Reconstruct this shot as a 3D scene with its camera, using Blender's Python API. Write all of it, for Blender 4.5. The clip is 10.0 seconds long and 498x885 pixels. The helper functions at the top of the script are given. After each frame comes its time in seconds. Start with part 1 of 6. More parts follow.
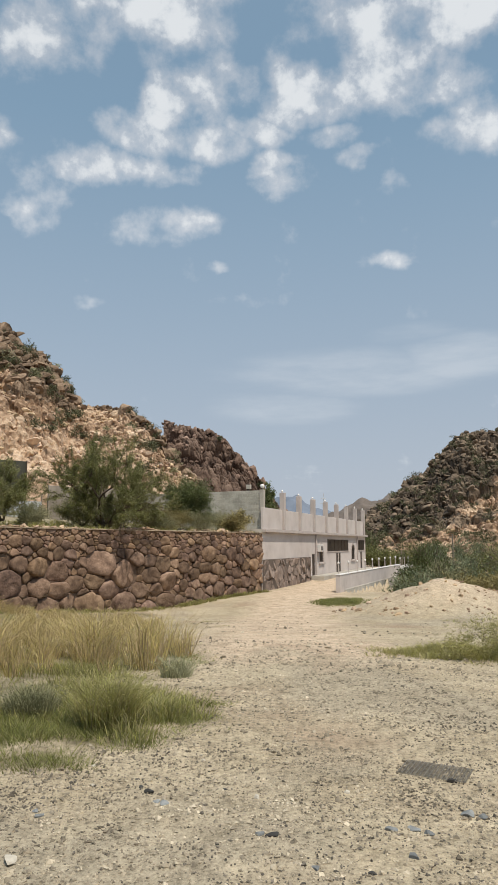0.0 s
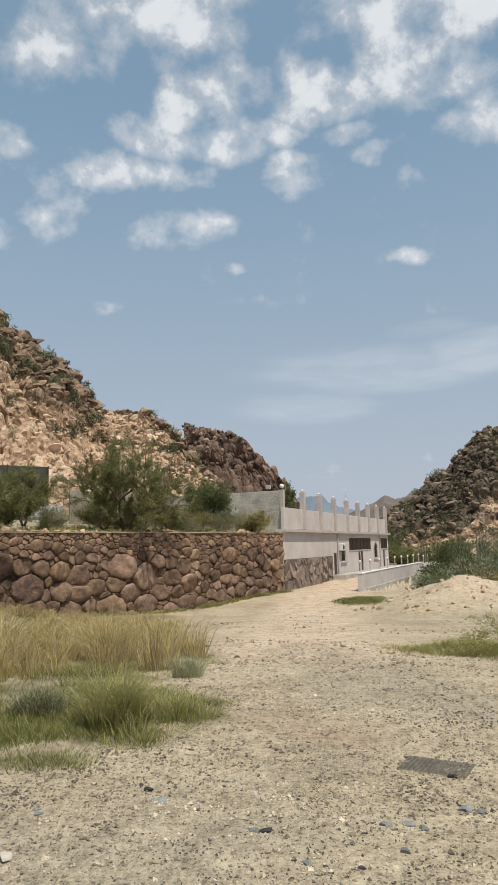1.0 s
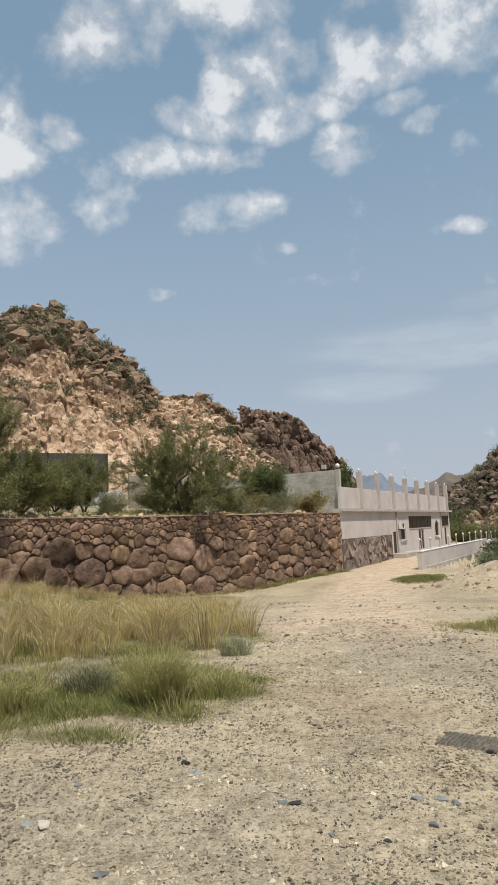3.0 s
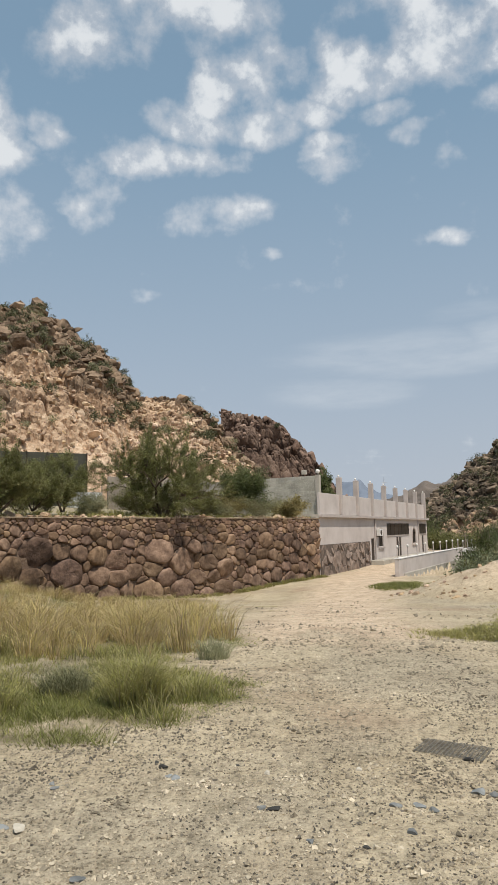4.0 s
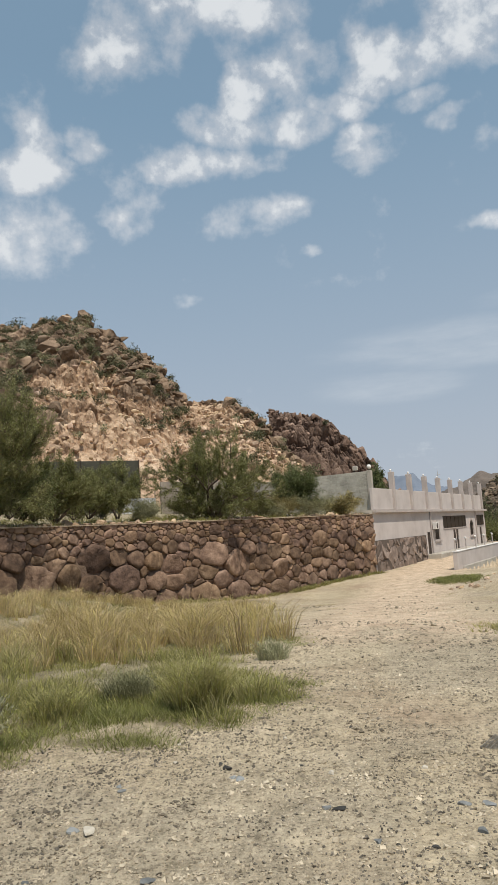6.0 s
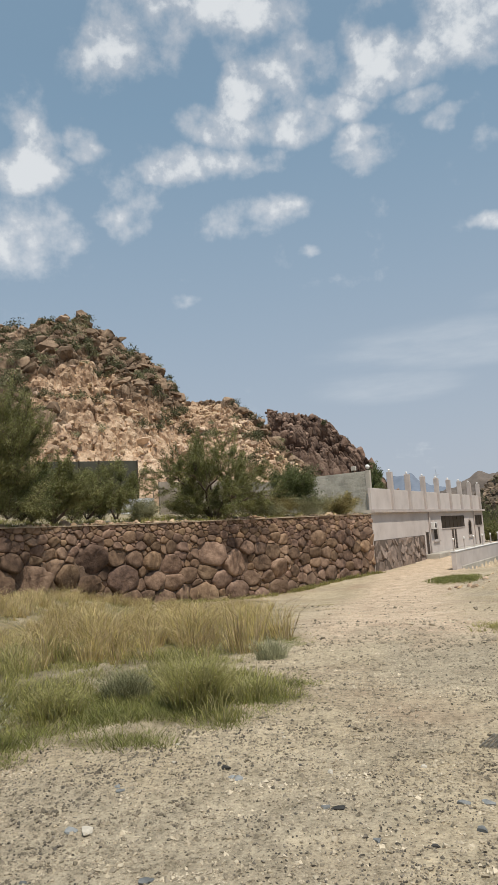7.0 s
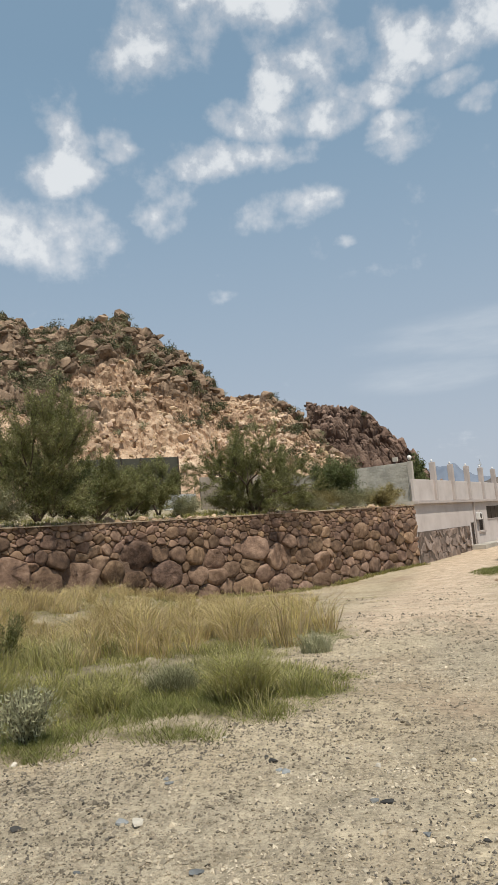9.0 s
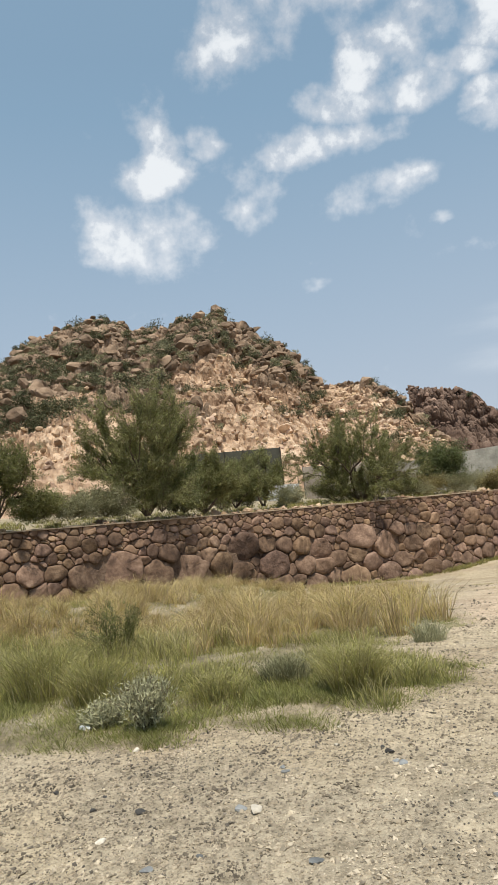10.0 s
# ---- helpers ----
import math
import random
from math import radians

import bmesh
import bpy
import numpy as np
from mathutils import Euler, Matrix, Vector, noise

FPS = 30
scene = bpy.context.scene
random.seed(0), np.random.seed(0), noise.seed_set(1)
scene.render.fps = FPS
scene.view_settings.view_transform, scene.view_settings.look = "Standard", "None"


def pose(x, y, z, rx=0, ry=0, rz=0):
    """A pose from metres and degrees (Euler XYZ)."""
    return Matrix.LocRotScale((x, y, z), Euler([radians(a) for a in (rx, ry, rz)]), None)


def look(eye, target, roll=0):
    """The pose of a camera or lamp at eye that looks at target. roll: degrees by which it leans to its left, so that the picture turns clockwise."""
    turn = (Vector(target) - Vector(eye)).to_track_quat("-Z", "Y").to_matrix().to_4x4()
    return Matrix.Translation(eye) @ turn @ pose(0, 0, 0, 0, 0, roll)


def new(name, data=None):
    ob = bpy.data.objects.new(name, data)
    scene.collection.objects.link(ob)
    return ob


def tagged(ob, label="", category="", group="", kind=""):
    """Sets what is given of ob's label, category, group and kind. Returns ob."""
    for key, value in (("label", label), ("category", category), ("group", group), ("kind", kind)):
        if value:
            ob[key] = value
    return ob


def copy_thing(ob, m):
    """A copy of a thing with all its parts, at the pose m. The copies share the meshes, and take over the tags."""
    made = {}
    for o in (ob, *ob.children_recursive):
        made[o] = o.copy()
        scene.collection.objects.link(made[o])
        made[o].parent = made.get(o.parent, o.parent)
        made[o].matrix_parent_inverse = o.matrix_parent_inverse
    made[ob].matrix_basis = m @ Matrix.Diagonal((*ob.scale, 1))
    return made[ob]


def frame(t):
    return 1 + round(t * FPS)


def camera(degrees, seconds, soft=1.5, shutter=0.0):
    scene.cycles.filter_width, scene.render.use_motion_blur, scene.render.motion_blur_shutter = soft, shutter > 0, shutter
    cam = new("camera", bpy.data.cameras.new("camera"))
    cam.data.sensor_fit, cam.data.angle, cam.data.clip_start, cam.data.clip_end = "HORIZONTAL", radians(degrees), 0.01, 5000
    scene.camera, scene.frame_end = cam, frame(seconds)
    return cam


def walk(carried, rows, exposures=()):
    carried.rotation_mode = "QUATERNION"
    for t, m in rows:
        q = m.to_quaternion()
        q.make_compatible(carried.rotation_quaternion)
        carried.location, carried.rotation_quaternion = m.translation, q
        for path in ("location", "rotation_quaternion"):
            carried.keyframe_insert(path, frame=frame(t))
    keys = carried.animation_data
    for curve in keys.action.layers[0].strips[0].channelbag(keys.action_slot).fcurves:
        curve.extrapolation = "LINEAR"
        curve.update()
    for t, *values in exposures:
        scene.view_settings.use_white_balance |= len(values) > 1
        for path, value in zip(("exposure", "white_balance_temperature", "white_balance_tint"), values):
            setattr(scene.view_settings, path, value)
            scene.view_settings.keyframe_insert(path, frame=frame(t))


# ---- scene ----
import itertools

cam = camera(39.96, 10.0, soft=1.5)
PATH = [
    (0.0, pose(0.000, 0.000, 1.650, 98.450, 0.001, -0.003)),
    (0.2, pose(0.022, -0.018, 1.635, 99.288, 0.245, -0.956)),
    (0.5, pose(0.038, -0.021, 1.643, 99.425, -0.785, -2.878)),
    (0.8, pose(0.138, -0.037, 1.646, 98.671, 0.615, 0.464)),
    (1.0, pose(0.211, -0.018, 1.630, 98.531, 1.130, 1.970)),
    (1.2, pose(0.294, -0.009, 1.621, 98.064, 1.507, 2.845)),
    (1.5, pose(0.401, -0.010, 1.612, 97.344, 2.414, 5.985)),
    (1.8, pose(0.467, -0.011, 1.601, 97.863, 4.006, 10.822)),
    (2.0, pose(0.460, 0.012, 1.596, 97.542, 3.856, 10.299)),
    (2.5, pose(0.460, -0.030, 1.612, 97.121, 2.559, 7.364)),
    (2.7, pose(0.455, -0.017, 1.608, 97.056, 2.425, 7.077)),
    (3.8, pose(0.392, 0.060, 1.580, 97.554, 1.895, 6.361)),
    (4.0, pose(0.395, 0.019, 1.596, 97.423, 1.166, 5.188)),
    (4.2, pose(0.392, 0.023, 1.595, 97.268, 1.621, 7.352)),
    (4.5, pose(0.402, 0.065, 1.579, 97.718, 4.080, 11.056)),
    (5.0, pose(0.406, 0.057, 1.595, 97.601, 3.627, 10.398)),
    (5.5, pose(0.404, 0.042, 1.589, 97.579, 3.379, 9.935)),
    (5.7, pose(0.409, 0.026, 1.598, 97.603, 3.459, 9.807)),
    (6.8, pose(0.407, 0.028, 1.597, 97.537, 3.577, 9.484)),
    (7.0, pose(0.405, 0.037, 1.589, 97.608, 3.586, 9.528)),
    (7.5, pose(0.408, 0.039, 1.591, 97.528, 3.533, 9.448)),
    (8.0, pose(0.402, 0.046, 1.588, 97.477, 3.307, 9.331)),
    (8.5, pose(0.419, 0.011, 1.601, 97.881, 4.474, 11.328)),
    (9.0, pose(0.409, 0.044, 1.589, 97.359, 4.569, 13.023)),
    (9.2, pose(0.408, 0.048, 1.588, 96.987, 4.526, 15.903)),
    (9.5, pose(0.413, 0.057, 1.582, 97.185, 6.046, 20.032)),
    (9.7, pose(0.409, 0.068, 1.575, 97.258, 6.133, 20.999)),
    (10.0, pose(0.410, 0.066, 1.589, 97.326, 6.208, 21.803)),
]
walk(cam, PATH, ((0.0, -0.04), (2.5, -0.03), (4.0, -0.05), (5.0, -0.08), (8.0, -0.10), (9.0, -0.03), (9.4, 0.06), (10.0, 0.15)))

# ---- sky and sun ----
SUN_AZ, SUN_EL = 148.0, 62.0          # degrees right of straight ahead, above the horizon
world = bpy.data.worlds.new("sky_world")
scene.world = world
world.use_nodes = True
wn, wl = world.node_tree.nodes, world.node_tree.links
wn.clear()


def wmath(op, a, b=None, clamp=False):
    n = wn.new("ShaderNodeMath")
    n.operation, n.use_clamp = op, clamp
    for i, v in enumerate((a, b)):
        if v is None:
            continue
        if isinstance(v, (int, float)):
            n.inputs[i].default_value = v
        else:
            wl.new(v, n.inputs[i])
    return n.outputs[0]


sky = wn.new("ShaderNodeTexSky")
sky.sky_type, sky.sun_disc = "NISHITA", False
sky.sun_elevation, sky.sun_rotation = radians(SUN_EL), radians(SUN_AZ)
sky.air_density, sky.dust_density, sky.ozone_density, sky.altitude = 1.0, 2.2, 1.0, 1500
SKY_STRENGTH = 0.10
wcoord = wn.new("ShaderNodeTexCoord")
sep = wn.new("ShaderNodeSeparateXYZ")
wl.new(wcoord.outputs["Generated"], sep.inputs[0])
zz = wmath("MAXIMUM", sep.outputs[2], 0.03)
flat = wn.new("ShaderNodeCombineXYZ")      # the cloud layer, seen as a level sheet
wl.new(wmath("DIVIDE", sep.outputs[0], zz), flat.inputs[0])
wl.new(wmath("DIVIDE", sep.outputs[1], zz), flat.inputs[1])


def wnoise(scale, detail, rough, vec, z=0.0):
    n = wn.new("ShaderNodeTexNoise")
    n.inputs["Scale"].default_value, n.inputs["Detail"].default_value, n.inputs["Roughness"].default_value = scale, detail, rough
    wl.new(vec, n.inputs["Vector"])
    return n


warp = wnoise(2.6, 4, 0.55, flat.outputs[0])
sub = wn.new("ShaderNodeVectorMath")
sub.operation = "SUBTRACT"
wl.new(warp.outputs["Color"], sub.inputs[0])
sub.inputs[1].default_value = (0.5, 0.5, 0.5)
scl = wn.new("ShaderNodeVectorMath")
scl.operation = "SCALE"
scl.inputs[3].default_value = 0.22
wl.new(sub.outputs[0], scl.inputs[0])
bent = wn.new("ShaderNodeVectorMath")
bent.operation = "ADD"
wl.new(flat.outputs[0], bent.inputs[0])
wl.new(scl.outputs[0], bent.inputs[1])
# cloud banks: azimuth, elevation, half width and half height in degrees as seen, lean, weight
BANKS = [
    (-7.9, 40.0, 7.5, 3.6, -42, 1.0), (-16.8, 38.1, 5.0, 5.0, -10, 1.0), (13.2, 36.8, 5.5, 6.0, -42, 1.15), (18.2, 39.5, 7.0, 5.0, -42, 1.15),
    (6.1, 35.9, 6.0, 3.0, -42, 1.05), (-5.7, 34.8, 6.0, 2.6, -42, 1.0), (-3.6, 32.4, 4.5, 2.2, -10, 1.0), (-9.7, 32.2, 3.5, 2.2, -10, 0.9),
    (-8.5, 25.6, 6.2, 1.8, -42, 1.1), (-10.1, 29.8, 3.4, 1.5, 0, 0.85), (-14.5, 29.4, 3.4, 1.7, 0, 0.85), (4.5, 29.7, 4.4, 2.0, -42, 0.9),
    (1.5, 30.6, 2.4, 1.6, 0, 0.95), (9.3, 30.5, 2.0, 1.7, 0, 1.0), (19.6, 31.4, 4.0, 2.6, -42, 0.95), (-18.5, 25.9, 2.9, 2.3, 0, 0.85),
    (-5.6, 29.7, 2.8, 1.1, 0, 0.8), (12.2, 22.9, 1.6, 0.9, 0, 0.6), (-2.3, 22.6, 1.4, 0.6, 0, 0.7), (-14.5, 19.6, 2.0, 0.7, 0, 0.6),
    (-28.0, 23.7, 6.4, 3.6, -8, 1.15), (-26.3, 29.9, 3.4, 4.0, 20, 1.05), (-22.0, 31.0, 1.8, 1.6, 0, 0.9), (-18.0, 38.5, 4.2, 5.4, 20, 1.0), (12.4, 28.4, 1.6, 0.9, -10, 0.7),
    (9.6, 13.8, 15, 2.6, 0, 0.8), (18.2, 14.6, 7, 2.4, 0, 1.0), (2.8, 11.2, 9, 2.0, 0, 0.7), (14, 17, 6, 1.4, 0, 0.6), (-1, 20, 3, 0.8, 0, 0.4), (0.5, 33.5, 3.0, 2.0, -40, 0.95), (7.0, 32.5, 2.5, 1.4, -40, 0.9), (-1.0, 36.0, 3.0, 1.6, -40, 0.9),
    (40, 35, 9, 6, -42, 1.0), (60, 28, 10, 4, 0, 1.0), (-70, 30, 9, 5, 10, 1.0), (-50, 40, 8, 6, 0, 0.9), (120, 40, 14, 8, 0, 1.0), (180, 35, 14, 8, 0, 1.0), (-120, 35, 14, 7, 0, 1.0), (10, 60, 16, 9, 0, 0.9), (-60, 65, 18, 9, 0, 0.9)]
total, low_total = None, None
for az, el, w, h, lean, weight in BANKS:
    a, e = radians(az), radians(el)
    r = 1 / math.tan(e)
    m = wn.new("ShaderNodeMapping")
    m.vector_type = "TEXTURE"
    m.inputs["Location"].default_value = (r * math.sin(a), r * math.cos(a), 0)
    m.inputs["Rotation"].default_value = (0, 0, -a + radians(lean))
    m.inputs["Scale"].default_value = (r * radians(w * 1.2) / math.cos(e), radians(h * 1.2) / math.sin(e) ** 2, 1)
    wl.new(bent.outputs[0], m.inputs["Vector"])
    g = wn.new("ShaderNodeTexGradient")
    g.gradient_type = "SPHERICAL"
    wl.new(m.outputs[0], g.inputs[0])
    v = wmath("MULTIPLY", wmath("SMOOTH_MIN", wmath("MULTIPLY", g.outputs["Fac"], 1.6), 1.0), weight)
    if el < 18:
        low_total = v if low_total is None else wmath("MAXIMUM", low_total, v)
    else:
        total = v if total is None else wmath("MAXIMUM", total, v)
fine = wnoise(15.0, 9, 0.58, wcoord.outputs["Generated"])
broad = wnoise(1.5, 3, 0.5, flat.outputs[0])
mass = wmath("ADD", wmath("MULTIPLY", total, 0.70), wmath("MULTIPLY", wmath("SUBTRACT", fine.outputs["Fac"], 0.5), 1.9))
mass = wmath("ADD", mass, wmath("MULTIPLY", wmath("SUBTRACT", broad.outputs["Fac"], 0.62), 0.5))
cover = wn.new("ShaderNodeMapRange")
cover.interpolation_type = "SMOOTHSTEP"
wl.new(mass, cover.inputs["Value"])
cover.inputs["From Min"].default_value, cover.inputs["From Max"].default_value = 0.17, 0.80
# streaks of thin high cloud over the valley
level = wn.new("ShaderNodeMapping")
level.inputs["Scale"].default_value = (1.0, 1.0, 5.0)
wl.new(wcoord.outputs["Generated"], level.inputs["Vector"])
streaky = wnoise(5.0, 8, 0.6, level.outputs[0])
wisp = wn.new("ShaderNodeMapRange")
wisp.interpolation_type = "SMOOTHSTEP"
wl.new(wmath("MULTIPLY", low_total, streaky.outputs["Fac"]), wisp.inputs["Value"])
wisp.inputs["From Min"].default_value, wisp.inputs["From Max"].default_value = 0.16, 0.62
wisp.inputs["To Max"].default_value = 0.42
clouded = wmath("MAXIMUM", cover.outputs[0], wisp.outputs[0])
# thin veil low in the sky
veil = wn.new("ShaderNodeMapRange")
wl.new(sep.outputs[2], veil.inputs["Value"])
veil.inputs["From Min"].default_value, veil.inputs["From Max"].default_value = 0.60, 0.08
veil.inputs["To Min"].default_value, veil.inputs["To Max"].default_value = 0.62, 0.95
amount = wmath("MAXIMUM", wmath("MULTIPLY", clouded, 0.90), veil.outputs[0])
mixsky = wn.new("ShaderNodeMix")
mixsky.data_type = "RGBA"
wl.new(amount, mixsky.inputs["Factor"])
mixclr = wn.new("ShaderNodeMix")
mixclr.data_type = "RGBA"
wl.new(clouded, mixclr.inputs["Factor"])
hazemix = wn.new("ShaderNodeMix")
hazemix.data_type = "RGBA"
hazefac = wn.new("ShaderNodeMapRange")
wl.new(sep.outputs[2], hazefac.inputs["Value"])
hazefac.inputs["From Min"].default_value, hazefac.inputs["From Max"].default_value = 0.08, 0.55
wl.new(hazefac.outputs[0], hazemix.inputs["Factor"])
hazemix.inputs["A"].default_value = (4.6, 5.15, 5.9, 1)    # milky air low down
hazemix.inputs["B"].default_value = (2.95, 4.5, 5.85, 1)    # clearer air above
wl.new(hazemix.outputs["Result"], mixclr.inputs["A"])
mixclr.inputs["B"].default_value = (8.3, 8.6, 8.8, 1)     # sunlit cloud
wl.new(sky.outputs[0], mixsky.inputs["A"])
wl.new(mixclr.outputs["Result"], mixsky.inputs["B"])
back = wn.new("ShaderNodeBackground")
back.inputs["Strength"].default_value = SKY_STRENGTH
wl.new(mixsky.outputs["Result"], back.inputs[0])
wout = wn.new("ShaderNodeOutputWorld")
wl.new(back.outputs[0], wout.inputs[0])

sun = new("sun", bpy.data.lights.new("sun", "SUN"))
sun.data.energy, sun.data.angle, sun.data.color = 4.3, radians(0.6), (1.0, 0.92, 0.80)
_d = Vector((math.sin(radians(SUN_AZ)) * math.cos(radians(SUN_EL)), math.cos(radians(SUN_AZ)) * math.cos(radians(SUN_EL)), math.sin(radians(SUN_EL))))
sun.matrix_world = look(_d * 60, (0, 0, 0))


# ---- materials ----
def surface(name, colours, scale=1.0, rough=0.85, bump=0.3, bump_scale=None, detail=8.0, vary=0.25, spread=(0.3, 0.7), island=False, metal=0.0, thin=0.0, hue=0.0):
    """Noise-coloured surface: colours from dark to light, grain and stains at two scales, relief, and a random shade for each piece."""
    m = bpy.data.materials.new(name)
    m.use_nodes = True
    n, l = m.node_tree.nodes, m.node_tree.links
    b = n["Principled BSDF"]
    tc = n.new("ShaderNodeTexCoord")
    mp = n.new("ShaderNodeMapping")
    geo = n.new("ShaderNodeNewGeometry")
    l.new(geo.outputs["Position"], mp.inputs["Vector"])
    n1 = n.new("ShaderNodeTexNoise")
    n1.inputs["Scale"].default_value, n1.inputs["Detail"].default_value, n1.inputs["Roughness"].default_value = scale, detail, 0.62
    n2 = n.new("ShaderNodeTexNoise")
    n2.inputs["Scale"].default_value, n2.inputs["Detail"].default_value = scale * 0.13, 3
    for x in (n1, n2):
        l.new(mp.outputs[0], x.inputs["Vector"])
    add = n.new("ShaderNodeMath")
    add.operation = "MULTIPLY_ADD"
    l.new(n2.outputs["Fac"], add.inputs[0])
    add.inputs[1].default_value = 0.6
    sub1 = n.new("ShaderNodeMath")
    sub1.operation = "SUBTRACT"
    l.new(n1.outputs["Fac"], sub1.inputs[0])
    sub1.inputs[1].default_value = 0.3
    l.new(sub1.outputs[0], add.inputs[2])
    ramp = n.new("ShaderNodeValToRGB")
    el = ramp.color_ramp.elements
    while len(el) < len(colours):
        el.new(0.5)
    for i, c in enumerate(colours):
        el[i].position = spread[0] + (spread[1] - spread[0]) * i / max(1, len(colours) - 1)
        el[i].color = (*c, 1)
    l.new(add.outputs[0], ramp.inputs[0])
    hsv = n.new("ShaderNodeHueSaturation")
    l.new(ramp.outputs[0], hsv.inputs["Color"])
    rnd = n.new("ShaderNodeObjectInfo").outputs["Random"] if not island else geo.outputs["Random Per Island"]
    mr = n.new("ShaderNodeMapRange")
    l.new(rnd, mr.inputs["Value"])
    mr.inputs["To Min"].default_value, mr.inputs["To Max"].default_value = 1 - vary, 1 + vary
    l.new(mr.outputs[0], hsv.inputs["Value"])
    if hue:
        other = n.new("ShaderNodeMath")
        other.operation = "MULTIPLY"
        l.new(rnd, other.inputs[0])
        other.inputs[1].default_value = 37.7
        part_of = n.new("ShaderNodeMath")
        part_of.operation = "FRACT"
        l.new(other.outputs[0], part_of.inputs[0])
        for socket, mid, reach in (("Hue", 0.5, hue), ("Saturation", 1.0, hue * 9)):
            hr = n.new("ShaderNodeMapRange")
            l.new(part_of.outputs[0], hr.inputs["Value"])
            hr.inputs["To Min"].default_value, hr.inputs["To Max"].default_value = mid - reach, mid + reach
            l.new(hr.outputs[0], hsv.inputs[socket])
    l.new(hsv.outputs[0], b.inputs["Base Color"])
    b.inputs["Roughness"].default_value, b.inputs["Metallic"].default_value = rough, metal
    b.inputs["Specular IOR Level"].default_value = 0.25
    if bump:
        nb = n.new("ShaderNodeTexNoise")
        nb.inputs["Scale"].default_value, nb.inputs["Detail"].default_value = bump_scale or scale * 2.5, 6
        l.new(mp.outputs[0], nb.inputs["Vector"])
        bp = n.new("ShaderNodeBump")
        bp.inputs["Strength"].default_value, bp.inputs["Distance"].default_value = bump, 0.6 / (bump_scale or scale * 2.5)
        l.new(nb.outputs["Fac"], bp.inputs["Height"])
        l.new(bp.outputs[0], b.inputs["Normal"])
    if thin:
        tr = n.new("ShaderNodeBsdfTranslucent")
        l.new(hsv.outputs[0], tr.inputs["Color"])
        mx = n.new("ShaderNodeMixShader")
        mx.inputs[0].default_value = thin
        l.new(b.outputs[0], mx.inputs[1])
        l.new(tr.outputs[0], mx.inputs[2])
        l.new(mx.outputs[0], n["Material Output"].inputs[0])
    return m


M_ROCK_TAN = surface("tan_granite", [(0.210, 0.135, 0.085), (0.420, 0.300, 0.200), (0.600, 0.460, 0.330)], 0.5, 0.9, 0.6, 1.6, vary=0.28, island=True, hue=0.012)
M_ROCK_SLOPE = surface("broken_granite_slope", [(0.150, 0.092, 0.055), (0.410, 0.285, 0.190), (0.640, 0.490, 0.350)], 0.55, 0.95, 0.9, 1.1, vary=0.0)
M_ROCK_UPPER = surface("weathered_granite_slope", [(0.075, 0.052, 0.036), (0.210, 0.150, 0.103), (0.390, 0.285, 0.200)], 0.5, 0.95, 0.9, 1.1, vary=0.0)
M_ROCK_FAR = surface("brown_granite_slope", [(0.058, 0.045, 0.033), (0.160, 0.122, 0.088), (0.310, 0.235, 0.168)], 0.4, 0.95, 0.8, 1.0, vary=0.0)
M_ROCK_DARK = surface("dark_granite", [(0.066, 0.042, 0.032), (0.178, 0.118, 0.089), (0.300, 0.212, 0.163)], 0.5, 0.9, 0.6, 1.4, vary=0.3, island=True)
M_ROCK_BROWN = surface("brown_granite", [(0.062, 0.047, 0.034), (0.165, 0.124, 0.088), (0.300, 0.225, 0.160)], 0.4, 0.9, 0.6, 1.2, vary=0.32, island=True)
M_STONE = surface("wall_stone", [(0.078, 0.050, 0.036), (0.170, 0.110, 0.076), (0.290, 0.198, 0.138)], 2.4, 0.85, 0.5, 9.0, vary=0.32, hue=0.009)
M_STONE_JOINED = surface("wall_stone_joined", [(0.105, 0.066, 0.046), (0.215, 0.138, 0.094), (0.350, 0.240, 0.165)], 1.6, 0.85, 0.4, 7.0, vary=0.32, island=True, hue=0.009)
M_MORTAR = surface("rough_mortar", [(0.075, 0.05, 0.036), (0.145, 0.098, 0.07), (0.22, 0.155, 0.112)], 2.2, 0.95, 0.8, 9.0, vary=0.0)
M_PLASTER = surface("pinkish_white_plaster", [(0.420, 0.370, 0.345), (0.520, 0.465, 0.435), (0.580, 0.525, 0.495)], 0.6, 0.8, 0.08, 20, vary=0.02, spread=(0.2, 0.6))
# trim paint, toned down a little to add the columns' side shade
M_TRIM = surface("pale_trim_shade_toned", [(0.380, 0.330, 0.305), (0.490, 0.435, 0.405)], 0.9, 0.8, 0.08, 20, vary=0.03)
M_WHITE = surface("white_paint", [(0.62, 0.60, 0.57), (0.78, 0.76, 0.73)], 1.5, 0.7, 0.05, 30, vary=0.04)
M_GLOBE = surface("opal_globe", [(0.75, 0.73, 0.70), (0.82, 0.80, 0.78)], 1.5, 0.35, 0.0, 30, vary=0.02)
M_DARK = surface("dark_glass_screen", [(0.014, 0.012, 0.012), (0.035, 0.03, 0.028)], 1.5, 0.35, 0.0, vary=0.1)
M_METAL_DARK = surface("dark_brown_metal", [(0.03, 0.022, 0.018), (0.07, 0.05, 0.04)], 3.0, 0.5, 0.05, 20, vary=0.1)
M_CONCRETE = surface("weathered_concrete", [(0.270, 0.250, 0.215), (0.410, 0.380, 0.330), (0.500, 0.465, 0.410)], 0.8, 0.92, 0.3, 14, vary=0.04)
M_SHEET = surface("corrugated_sheet", [(0.42, 0.44, 0.46), (0.62, 0.64, 0.66)], 1.2, 0.45, 0.05, 10, vary=0.04, metal=0.3)
